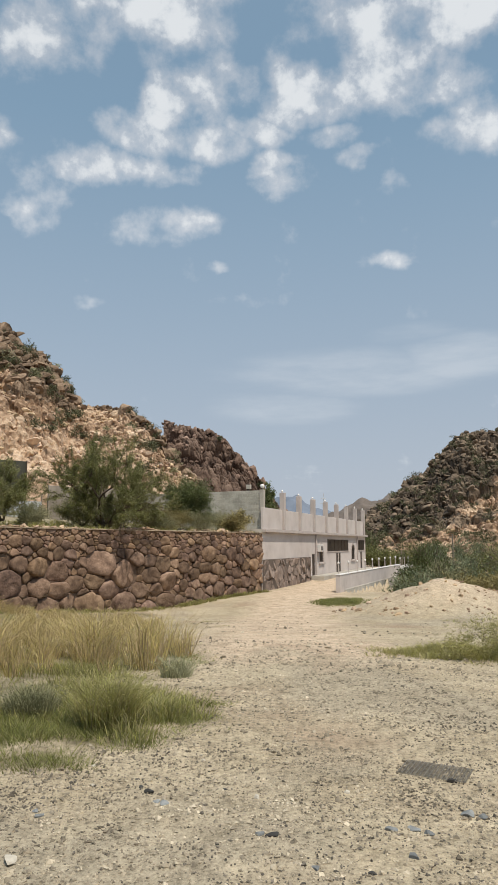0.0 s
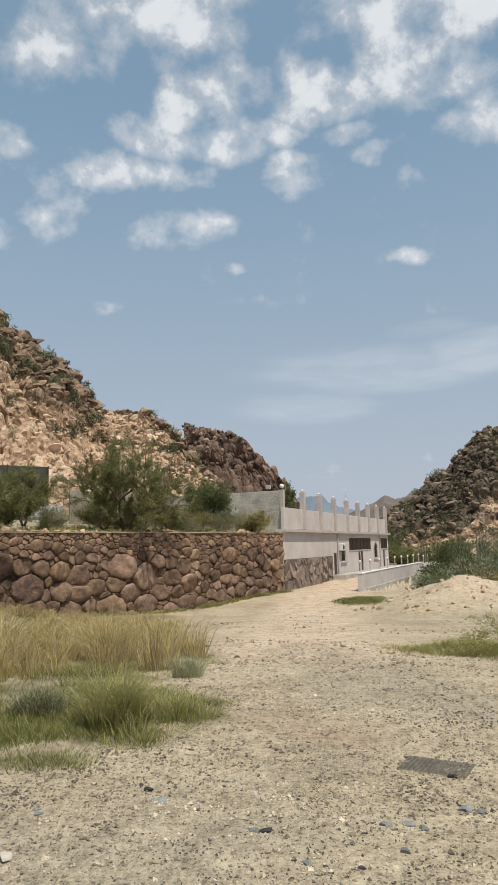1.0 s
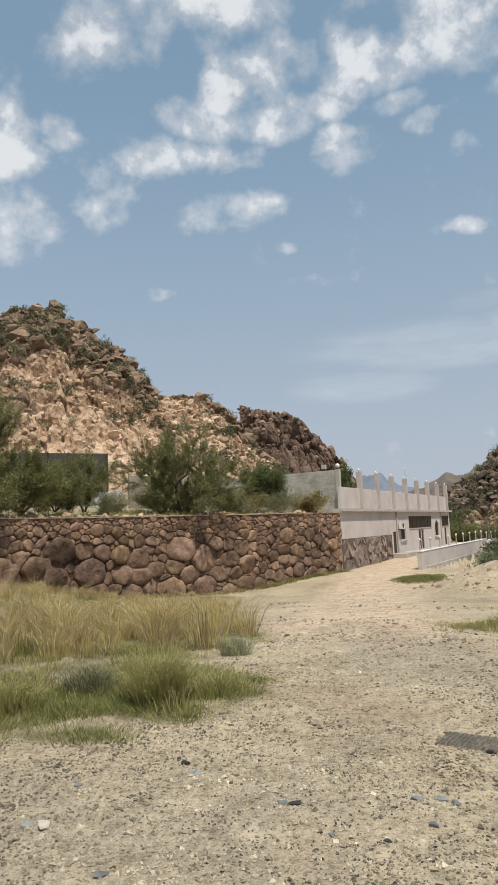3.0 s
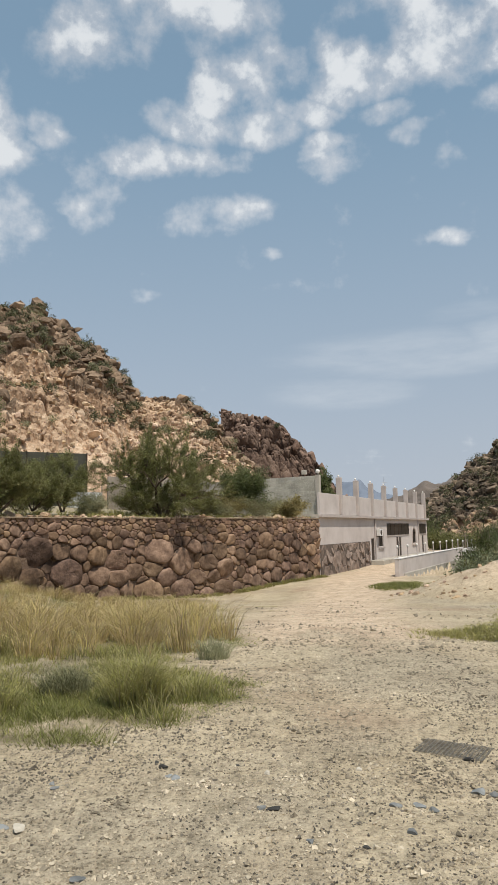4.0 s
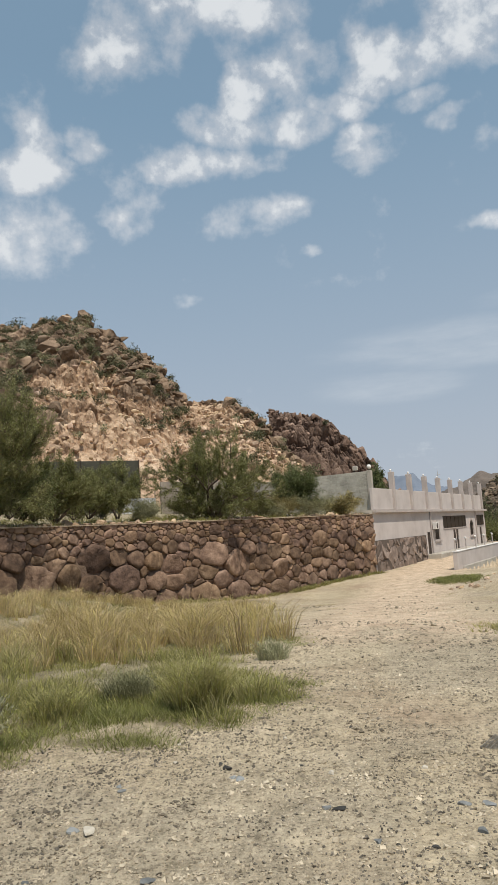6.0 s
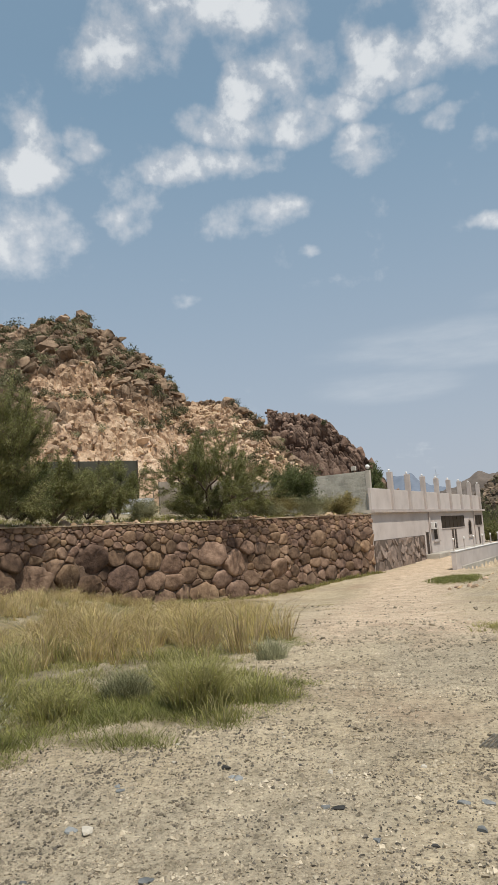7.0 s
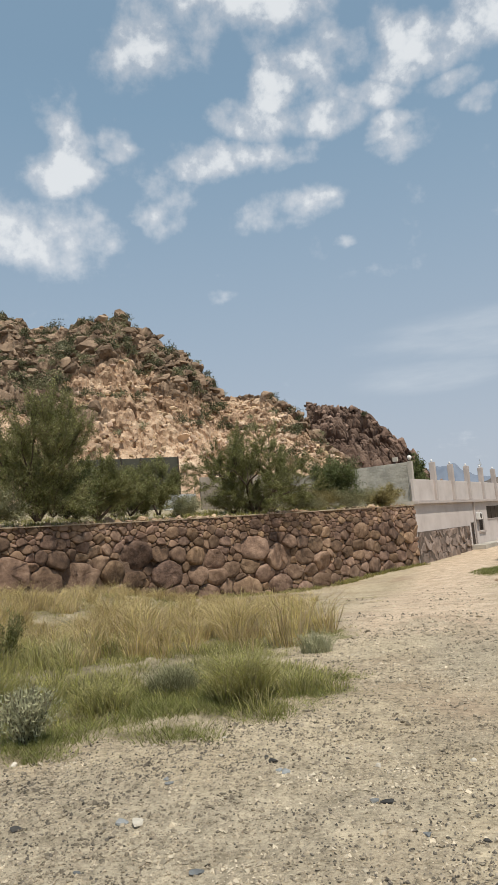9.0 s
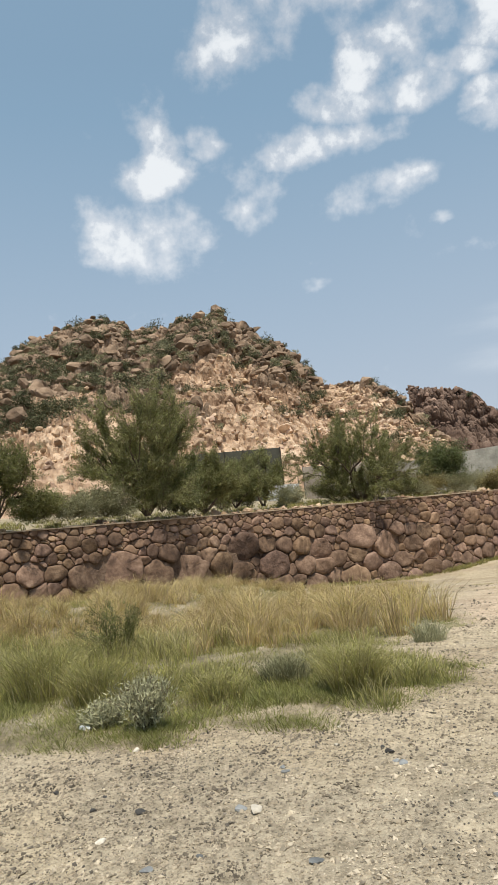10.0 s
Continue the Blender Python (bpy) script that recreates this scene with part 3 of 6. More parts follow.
def pebble_shape(seed):
    """A small chip with eight faces."""
    r = np.random.default_rng(seed)
    v = np.array([[1, 0, 0], [-1, 0, 0], [0, 1, 0], [0, -1, 0], [0, 0, 1], [0, 0, -1]], float) + r.normal(0, 0.22, (6, 3))
    f = np.array([[0, 2, 4], [2, 1, 4], [1, 3, 4], [3, 0, 4], [2, 0, 5], [1, 2, 5], [3, 1, 5], [0, 3, 5]])
    return v * np.array([1.1, 1.0, 0.8]), f


PEBBLES = [pebble_shape(300 + i) for i in range(16)]


def turns(n, r, tilt=1.0):
    """n random turns: all round about z, and tilted up to that many radians."""
    a, b, c = r.uniform(0, 2 * np.pi, n), r.normal(0, tilt * 0.4, n), r.normal(0, tilt * 0.4, n)
    ca, sa, cb, sb, cc, sc = np.cos(a), np.sin(a), np.cos(b), np.sin(b), np.cos(c), np.sin(c)
    z, o = np.zeros(n), np.ones(n)
    rz = np.stack([np.stack([ca, -sa, z], -1), np.stack([sa, ca, z], -1), np.stack([z, z, o], -1)], 1)
    rx = np.stack([np.stack([o, z, z], -1), np.stack([z, cb, -sb], -1), np.stack([z, sb, cb], -1)], 1)
    ry = np.stack([np.stack([cc, z, sc], -1), np.stack([z, o, z], -1), np.stack([-sc, z, cc], -1)], 1)
    return rz @ rx @ ry


def strewn(places, sizes, shapes, r, tilt=1.0, squash=None):
    """Joined verts and faces of many shapes, one at each place."""
    V, F, base = [], [], 0
    places, sizes = np.asarray(places, float), np.asarray(sizes, float)
    which = r.integers(0, len(shapes), len(places))
    T = turns(len(places), r, tilt)
    for k, (v, f) in enumerate(shapes):
        idx = np.where(which == k)[0]
        if not len(idx):
            continue
        w = np.einsum("nij,vj->nvi", T[idx], v) * sizes[idx, None, None] + places[idx, None, :]
        V.append(w.reshape(-1, 3))
        F.append((f[None] + (base + np.arange(len(idx)) * len(v))[:, None, None]).reshape(-1, f.shape[1]))
        base += len(idx) * len(v)
    return np.concatenate(V), np.concatenate(F)


# ---- hills ----
HILL_ROWS = 190


def hill(name, bearings, crest, foot_r, crest_r, foot_z, mats, seed, label, step=0.11, power=1.0, layers=(), fresh=(), boulders=1500, size=(0.5, 2.4), count_parts=100, tall=1.0, settle=0.5):
    """A rocky hill seen across the yard: crest given as (bearing, height angle) pairs, its slope broken into jointed blocks, loose boulders over it.
    layers: block size, step between blocks and depth of the joints; fresh: (bearing, share of the height) up to which the rock is freshly broken and pale."""
    r = np.random.default_rng(seed)
    az = np.concatenate([np.arange(bearings[0], max(bearings[0], -46), 0.6), np.arange(max(bearings[0], -46), min(bearings[1], 27), step), np.arange(min(bearings[1], 27), bearings[1], 0.6)])
    sil = np.interp(az, [c[0] for c in crest], [c[1] for c in crest])
    fr = np.interp(az, [c[0] for c in foot_r], [c[1] for c in foot_r])
    cr = np.interp(az, [c[0] for c in crest_r], [c[1] for c in crest_r])
    t = np.concatenate([np.linspace(0, 1, HILL_ROWS), np.linspace(1.03, 2.0, 14)])
    A, T = np.meshgrid(np.radians(az), t, indexing="ij")
    R = fr[:, None] + (cr - fr)[:, None] * T
    top = 1.65 + cr * np.tan(np.radians(sil)) - settle
    prof = np.where(T <= 1, np.clip(T, 0, 1) ** power, np.clip(1 - (T - 1) * 0.8, 0, 1))
    X, Y = R * np.sin(A), R * np.cos(A)
    Z = foot_z + (top - foot_z)[:, None] * prof
    P = np.stack([X, Y, Z], -1).reshape(-1, 3)
    wave = np.array([fbm(x * 0.06, y * 0.06, z * 0.06, 3) for x, y, z in P])
    bend = P + np.stack([np.sin(P[:, 2] * 0.9 + P[:, 0] * 0.4), np.sin(P[:, 0] * 0.7 + 1), np.sin(P[:, 1] * 0.8 + P[:, 0] * 0.5)], -1) * 0.35
    limit = np.interp(az, [c[0] for c in fresh], [c[1] for c in fresh])[:, None] * np.ones_like(T)
    raw = np.zeros(len(P))
    first = None
    broken = T.ravel() < limit.ravel()
    for k, (cell, rise, joint) in enumerate(layers):
        inside, mark = blocks(bend / (cell * np.array([1.0, 1.0, tall])), seed * 10 + k * 7)
        first = mark if first is None else first
        soft = np.where(broken, 0.80, 1.15) if k < 2 else np.where(broken, 0.85, 1.0)
        raw += soft * (rise * (mark - 0.5) + joint * np.minimum(inside * 2.6, 1.0) ** 0.6)
    raw = raw - raw.mean()
    Tr = T.ravel()
    amp = np.clip(Tr * 4, 0, 1) * (1 - 0.45 * np.clip(1.3 - np.abs(Tr - 1) * 9, 0, 1))
    out = np.stack([-np.sin(A.ravel()) * 0.65, -np.cos(A.ravel()) * 0.65, np.full(len(P), 0.76)], -1)
    P = P + out * (raw * amp)[:, None]
    P[:, 2] += wave * 4.0 * np.clip(Tr * 3, 0, 1) * (1 - np.clip(1.3 - np.abs(Tr - 1) * 3, 0, 1))
    k = len(t)
    i, j = np.meshgrid(np.arange(len(az) - 1), np.arange(k - 1), indexing="ij")
    quads = np.stack([i * k + j, (i + 1) * k + j, (i + 1) * k + j + 1, i * k + j + 1], -1).reshape(-1, 4)
    me = mesh_of(name, P, quads, mats[0], False)
    me.materials.append(mats[1])
    worn = Tr + 0.30 * (first - 0.5) + 0.5 * wave > limit.ravel()
    me.polygons.foreach_set("material_index", worn[quads[:, 0]].astype(np.int32))
    body = new(name, me)
    tagged(body, label, "hill", kind="structure")
    # loose boulders, large on the worn upper slope, small below
    P = P.reshape(len(az), k, 3)
    n = boulders
    seen = np.where((az > -46) & (az < 27))[0]
    ii = seen[r.integers(0, len(seen), n)]
    jj = np.minimum((r.beta(1.5, 1.0, n) * HILL_ROWS).astype(int), HILL_ROWS - 2)
    upper = worn.reshape(len(az), k)[ii, jj]
    sizes = (size[0] + (size[1] - size[0]) * r.beta(0.9, 4.0, n)) * np.where(upper, 1.0, 0.45)
    places = P[ii, jj] + r.normal(size=(n, 3)) * 0.2
    places[:, 2] += sizes * 0.10
    order = np.argsort(-sizes)
    lead, rest = order[:count_parts], order[count_parts:]
    form = np.array([1, 1, min(max(tall, 1.0), 1.9)])
    for q in lead:
        v, f = ROCKS[int(r.integers(0, len(ROCKS)))]
        w = (turns(1, r, 0.7 if tall <= 1 else 0.3)[0] @ (v * form).T).T * sizes[q] + places[q]
        part("boulder", mesh_of("boulder", w, f, mats[3] if upper[q] else mats[2]), mats[2], body)
    small = sizes < 0.7
    shapes = [(v * form, f) for v, f in ROCKS]
    for pick, mat, forms in ((rest[upper[rest] & small[rest]], mats[3], SMALL_ROCKS), (rest[upper[rest] & ~small[rest]], mats[3], shapes), (rest[~upper[rest] & small[rest]], mats[2], SMALL_ROCKS), (rest[~upper[rest] & ~small[rest]], mats[2], shapes)):
        if len(pick):
            V, F = strewn(places[pick], sizes[pick], forms, r, 0.8 if tall <= 1 else 0.3)
            ob = part("boulder_field", mesh_of("boulder_field", V, F, mat), mat, body, "many smaller granite boulders")
            ob["kind"] = "stuff"
    return P


LEFT_CREST = [(-80, 9), (-55, 12), (-46, 13.4), (-40.6, 15.1), (-39.2, 16.3), (-36.5, 17.5), (-34.6, 18.1), (-32.4, 18.6), (-31.3, 18.5), (-30.5, 17.9), (-28.9, 17.4), (-27, 17.6), (-24.9, 18.3), (-23.2, 18.5), (-21.9, 18.2), (-21.3, 17.2), (-19.3, 16.4), (-17.0, 15.2), (-15.9, 14.0), (-15.0, 12.5), (-13.9, 11.6), (-12.2, 11.4), (-10.4, 11.5), (-9.6, 10.9), (-7.6, 9.4), (-6.8, 7.8), (-4.9, 6.1), (-3.2, 4.4), (-1, 2.2)]
HILL_P = hill("hill_left", (-80, -1), LEFT_CREST, [(-80, 48), (-40, 56), (-20, 70), (0, 85)], [(-80, 100), (-35, 128), (-15, 120), (-8, 108), (0, 104)], 3.5,
    (M_ROCK_SLOPE, M_ROCK_UPPER, M_ROCK_TAN, M_ROCK_WEATHERED), 11, "steep tan granite hill strewn with boulders and scrub", power=0.9,
    layers=((5.5, 1.3, 1.0), (2.3, 0.9, 0.9), (0.95, 0.30, 0.42)), fresh=((-46, 0.50), (-34, 0.42), (-29, 0.30), (-26, 0.50), (-20, 0.52), (-16, 0.66), (-13.5, 0.98), (-1, 1.0)), boulders=3300, size=(0.40, 2.6), tall=0.72, settle=0.8)
CLIFF_P = hill("hill_cliff", (-7.2, 3.2), [(-7.2, 10.2), (-5.5, 10.1), (-4.4, 9.8), (-2.4, 9.2), (-1.4, 8.1), (-0.5, 7.3), (0.5, 6.2), (1.1, 4.8), (2.1, 3.7), (3.2, 1.5)], [(-9, 130), (4, 124)], [(-9, 146), (4, 140)], 4.0,
    (M_ROCK_DARK, M_ROCK_DARK, M_ROCK_DARK, M_ROCK_DARK), 12, "dark reddish brown granite crag behind the hill", step=0.06, power=0.42, layers=((4.2, 2.0, 1.4), (1.7, 1.1, 0.8), (0.8, 0.25, 0.3)), fresh=((-9, 0), (4, 0)),
    boulders=110, size=(0.4, 1.5), count_parts=30, tall=2.6)
RIGHT_P = hill("hill_right", (8.2, 70), [(8.2, 1.2), (9.3, 2.3), (10.3, 3.1), (11.4, 4.0), (13, 5.5), (14.5, 6.3), (15.8, 7.7), (16.9, 9.0), (17.9, 9.2), (19.1, 9.2), (21.3, 9.5), (23, 9.3), (30, 10), (45, 11), (70, 9)], [(8, 125), (70, 110)], [(8, 175), (15, 190), (70, 190)], -3.0,
    (M_ROCK_SLOPE, M_ROCK_FAR, M_ROCK_TAN, M_ROCK_BROWN), 13, "brown boulder-covered granite hill across the valley", step=0.08, power=0.85, layers=((7.0, 1.6, 1.5), (2.8, 1.5, 1.5), (1.3, 0.45, 0.6)), fresh=((8, 0.30), (14, 0.34), (70, 0.30)),
    boulders=2000, size=(0.5, 2.2), count_parts=80, settle=1.6)


def mountain(name, bearings, crest, r, mat, label, seed):
    az = np.arange(bearings[0], bearings[1], 0.12)
    sil = np.interp(az, [c[0] for c in crest], [c[1] for c in crest])
    t = np.linspace(0, 2, 40)
    A, T = np.meshgrid(np.radians(az), t, indexing="ij")
    R = r * (0.75 + 0.25 * T)
    H = (r * np.tan(np.radians(sil)))[:, None] * (1 - np.abs(T - 1))
    X, Y = R * np.sin(A), R * np.cos(A)
    jag = np.array([fbm(x * 14 / r, y * 14 / r, seed, 6) for x, y in zip(X.ravel(), Y.ravel())]).reshape(X.shape)
    Z = -4 + H + jag * r * 0.034 * np.clip(H / (r * 0.03), 0, 1)
    k = len(t)
    i, j = np.meshgrid(np.arange(len(az) - 1), np.arange(k - 1), indexing="ij")
    quads = np.stack([i * k + j, (i + 1) * k + j, (i + 1) * k + j + 1, i * k + j + 1], -1).reshape(-1, 4)
    tagged(new(name, mesh_of(name, np.stack([X, Y, Z], -1).reshape(-1, 3), quads, mat, True)), label, "mountain", kind="structure")


# the far one carries its blue air haze as surface colour
mountain("mountain_far", (-6, 20), [(-6, 1.5), (1, 3.0), (2.8, 3.7), (4.1, 4.3), (5.2, 3.6), (6.5, 3.0), (9, 2.2), (20, 1)], 2600, M_FAR_HAZE, "mountain far up the valley, blue haze in its colour", 1)
mountain("mountain_mid", (4.5, 40), [(4.5, 1.6), (6.3, 2.6), (7.5, 3.0), (8.4, 3.6), (9.3, 4.1), (10.4, 4.0), (11.6, 4.4), (13, 4.2), (20, 5), (40, 4)], 620, M_FAR_TAN, "hazy tan rocky mountain beyond the valley", 2)


# ---- house ----
def house_frame(s, d=0.0, z=0.0):
    """Pose on the house front: s metres along it from the near corner, d metres out from it; local x runs along the front, y into the house."""
    p = CORNER + ROAD_DIR * s + ROAD_SIDE * d
    return Matrix.Translation((p.x, p.y, z)) @ Matrix.Rotation(math.atan2(ROAD_DIR.y, ROAD_DIR.x), 4, "Z")


HOUSE_LEN, BAND_Z, BASE_Z, PARAPET_Z, COL_Z = 34.7, 2.58, -1.1, 4.2, 5.5


def build_house():
    m = house_frame(0)
    h = empty("house", m, "unfinished pinkish white plastered house with roof columns beside the track", "house")

    def add(name, bm, mat, label="", parent=h, smooth=False):
        bmesh.ops.transform(bm, matrix=m, verts=bm.verts[:])
        return part(name, bm, mat, parent, label, smooth)

    # front wall with real openings, panel by panel
    holes = [(12.35, 13.25, BASE_Z, 0.82), (20.8, 22.6, BASE_Z, 0.82), (31.85, 32.7, BASE_Z, 0.82), (17.5, 26.0, 1.0, 2.1), (30.5, 34.1, 1.0, 2.1),
             (14.7, 16.0, 0.1, 1.25), (27.5, 28.9, 0.1, 1.25)]
    xs = sorted({0.0, HOUSE_LEN, *[a for o in holes for a in o[:2]]})
    zs = sorted({BASE_Z - 0.6, BAND_Z - 0.1, *[a for o in holes for a in o[2:]]})
    bm = bmesh.new()
    for x0, x1 in zip(xs, xs[1:]):
        for z0, z1 in zip(zs, zs[1:]):
            cx, cz = (x0 + x1) / 2, (z0 + z1) / 2
            if any(o[0] < cx < o[1] and o[2] < cz < o[3] for o in holes):
                continue
            box_bm(x0, x1, 0, 0.25, z0, z1, bm=bm)
    bmesh.ops.remove_doubles(bm, verts=bm.verts[:], dist=0.001)
    add("wall", bm, M_PLASTER)
    add("wall", box_bm(HOUSE_LEN - 0.25, HOUSE_LEN, 0.26, 11, BASE_Z - 0.6, BAND_Z - 0.1), M_PLASTER)
    add("wall", box_bm(0, HOUSE_LEN, 11.01, 11.25, BASE_Z - 0.6, BAND_Z - 0.1), M_PLASTER)
    add("wall", box_bm(0.3, 0.5, 0.26, 11, BASE_Z, BAND_Z - 0.1), M_PLASTER)
    add("roof", box_bm(0, HOUSE_LEN, 0.0, 11.25, BAND_Z - 0.097, BAND_Z + 0.12), M_CONCRETE, "flat concrete roof slab")
    add("cornice", box_bm(-0.05, HOUSE_LEN + 0.15, -0.30, -0.003, BAND_Z - 0.1, BAND_Z + 0.10, 0.02), M_TRIM, "narrow projecting cornice band")
    add("parapet", box_bm(0.25, HOUSE_LEN, -0.01, 0.2, BAND_Z + 0.123, PARAPET_Z, 0.015), M_PLASTER, "plastered roof parapet")
    add("parapet", box_bm(HOUSE_LEN - 0.2, HOUSE_LEN, 0.203, 11, BAND_Z + 0.123, PARAPET_Z, 0.015), M_PLASTER, "plastered roof parapet")
    # columns that rise above the parapet, each with a globe lamp
    for i in range(8):
        x = 4.5 + 4.165 * i
        c = add("column", box_bm(x - 0.16, x + 0.16, -0.20, 0.20, BAND_Z + 0.125, COL_Z, 0.02), M_TRIM, "square plastered roof column")
        g = lathe_bm([(0.045, 0), (0.045, 0.04), (0.08, 0.07), (0.09, 0.13), (0.07, 0.19), (0.02, 0.21)], 12, Matrix.Translation((x, 0.03, COL_Z)))
        add("globe_lamp", g, M_GLOBE, "white opal globe", c, True)
    for x, y in ((20, 9.5), (9.5, 10.9), (26, 10.9)):
        add("column", box_bm(x - 0.16, x + 0.16, y - 0.15, y + 0.15, BAND_Z + 0.125, COL_Z - 0.25, 0.02), M_TRIM)
    for x in (13.45, 30.15):
        add("downpipe", lathe_bm([(0.06, BASE_Z), (0.06, BAND_Z - 0.1)], 10, Matrix.Translation((x, -0.075, 0))), M_TRIM, "grey painted downpipe")
    # doors
    for k, (x0, x1, z0, z1) in enumerate(holes[:3]):
        n = 2 if x1 - x0 > 1.4 else 1
        for q in range(n):
            a, b = x0 + (x1 - x0) * q / n, x0 + (x1 - x0) * (q + 1) / n
            d = add("door", box_bm(a + 0.03, b - 0.03, 0.02, 0.07, z0 + 0.02, z1 - 0.03, 0.01), M_METAL_DARK, "dark brown metal door")
            for pz in (0.25, 1.1):
                add("door_panel", box_bm(a + 0.12, b - 0.12, 0.008, 0.018, z0 + pz, z0 + pz + 0.6, 0.01), M_METAL_DARK, "", d)
            add("door_handle", box_bm(b - 0.14, b - 0.10, -0.03, 0.017, z0 + 0.95, z0 + 1.1, 0.005), M_SHEET, "", d)
        add("door_frame", box_bm(x0 - 0.09, x0 - 0.003, -0.012, 0.12, z0, z1 + 0.08), M_TRIM)
        add("door_frame", box_bm(x1 + 0.003, x1 + 0.09, -0.012, 0.12, z0, z1 + 0.08), M_TRIM)
        if n == 2:
            add("door_frame", box_bm((x0 + x1) / 2 - 0.12, (x0 + x1) / 2 + 0.12, -0.004, 0.019, z0, z1 - 0.01), M_PLASTER)
    # long dark screened windows
    for x0, x1, z0, z1 in holes[3:5]:
        w = add("window", box_bm(x0 + 0.02, x1 - 0.02, 0.03, 0.07, z0 + 0.02, z1 - 0.02), M_DARK, "long dark screened window")
        n = 6 if x1 - x0 > 5 else 3
        for q in range(1, n):
            x = x0 + (x1 - x0) * q / n
            add("mullion", box_bm(x - 0.03, x + 0.03, 0.008, 0.028, z0 + 0.02, z1 - 0.02), M_METAL_DARK, "", w)
        add("sill", box_bm(x0 - 0.1, x1 + 0.1, -0.05, 0.1, z0 - 0.08, z0 - 0.003), M_TRIM, "", w)
        for a, b in ((x0, x0 + 0.06), (x1 - 0.06, x1)):
            add("frame", box_bm(a, b, -0.004, 0.029, z0, z1), M_METAL_DARK, "", w)
        add("frame", box_bm(x0 + 0.06, x1 - 0.06, -0.004, 0.029, z1 - 0.06, z1), M_METAL_DARK, "", w)
    # arched windows with plaster surrounds
    for x0, x1, z0, z1 in holes[5:7]:
        cx, rad = (x0 + x1) / 2, (x1 - x0) / 2
        w = add("window", box_bm(x0 + 0.01, x1 - 0.01, 0.03, 0.07, z0, z1 - 0.01), M_DARK, "dark arched window with plaster surround")
        bm = bmesh.new()
        for q in range(10):
            a0, a1 = math.pi * q / 10, math.pi * (q + 1) / 10
            pts = []
            for rr in (rad + 0.02, rad + 0.24):
                for a in (a0, a1):
                    pts.append((cx + rr * math.cos(a), z1 - 0.35 + rr * math.sin(a)))
            vs = [bm.verts.new((p[0], y, p[1])) for y in (-0.03, -0.003) for p in pts]
            for f in ((0, 1, 3, 2), (4, 6, 7, 5), (0, 4, 5, 1), (2, 3, 7, 6), (0, 2, 6, 4), (1, 5, 7, 3)):
                bm.faces.new([vs[i] for i in f])
        add("arch_surround", bm, M_TRIM, "raised arched plaster surround", w)
        bm = lathe_bm([(rad * 0.98, 0), (rad * 0.98, 0.03)], 24, Matrix.Translation((cx, -0.004, z1 - 0.35)) @ Matrix.Rotation(radians(90), 4, "X"))
        bmesh.ops.bisect_plane(bm, geom=bm.verts[:] + bm.edges[:] + bm.faces[:], plane_co=(cx, 0, z1), plane_no=(0, 0, -1), clear_outer=True)
        add("arch_light", bm, M_DARK, "dark arched top light", w)
        for a, b in ((x0 - 0.22, x0 - 0.02), (x1 + 0.02, x1 + 0.22)):
            add("jamb", box_bm(a, b, -0.03, -0.003, z0 - 0.05, z1 - 0.36), M_TRIM, "", w)
        add("sill", box_bm(x0 - 0.28, x1 + 0.28, -0.13, -0.003, z0 - 0.2, z0 - 0.053, 0.01), M_TRIM, "", w)
        for q in (1, 2, 3):
            x = x0 + (x1 - x0) * q / 4
            add("window_bar", box_bm(x - 0.015, x + 0.015, 0.005, 0.028, z0, z1 - 0.01), M_METAL_DARK, "", w)
    # kerb in front of the doors
    add("step", box_bm(12.0, HOUSE_LEN, -1.1, -0.02, BASE_Z - 0.6, BASE_Z + 0.12, 0.03), M_CONCRETE, "low concrete step along the front")
    return h


house = build_house()


def build_cooler():
    m = house_frame(13.75, 0.0, 0.0)
    e = empty("air_conditioner", m @ Matrix.Translation((0.4, 0, 1.0)), "white outdoor air conditioner unit fixed to the house front", "air conditioner")
    bm = box_bm(0.0, 0.8, -0.42, -0.08, 1.0, 1.62, 0.03)
    bmesh.ops.transform(bm, matrix=m, verts=bm.verts[:])
    part("casing", bm, M_WHITE, e)
    bm = lathe_bm([(0.24, 0), (0.22, 0.02), (0.05, 0.03)], 16, m @ Matrix.Translation((0.3, -0.421, 1.31)) @ Matrix.Rotation(radians(90), 4, "X"))
    part("fan_grille", bm, M_METAL_DARK, e, "dark round fan grille")
    for x in (0.1, 0.7):
        bm = box_bm(x - 0.02, x + 0.02, -0.40, -0.002, 0.95, 0.997)
        bmesh.ops.transform(bm, matrix=m, verts=bm.verts[:])
        part("bracket", bm, M_METAL_DARK, e)


build_cooler()


# ---- stone walls ----
def clip_cell(poly, p, q, wp, wq):
    """Keep of the polygon what lies nearer to p than to q."""
    dx, dy = q[0] - p[0], q[1] - p[1]
    d2 = dx * dx + dy * dy
    off = 0.5 * (d2 + wp * wp - wq * wq)
    out = []
    for i, a in enumerate(poly):
        b = poly[(i + 1) % len(poly)]
        fa, fb = (a[0] - p[0]) * dx + (a[1] - p[1]) * dy - off, (b[0] - p[0]) * dx + (b[1] - p[1]) * dy - off
        if fa <= 0:
            out.append(a)
        if (fa < 0) != (fb < 0):
            t = fa / (fa - fb)
            out.append((a[0] + t * (b[0] - a[0]), a[1] + t * (b[1] - a[1])))
    return out


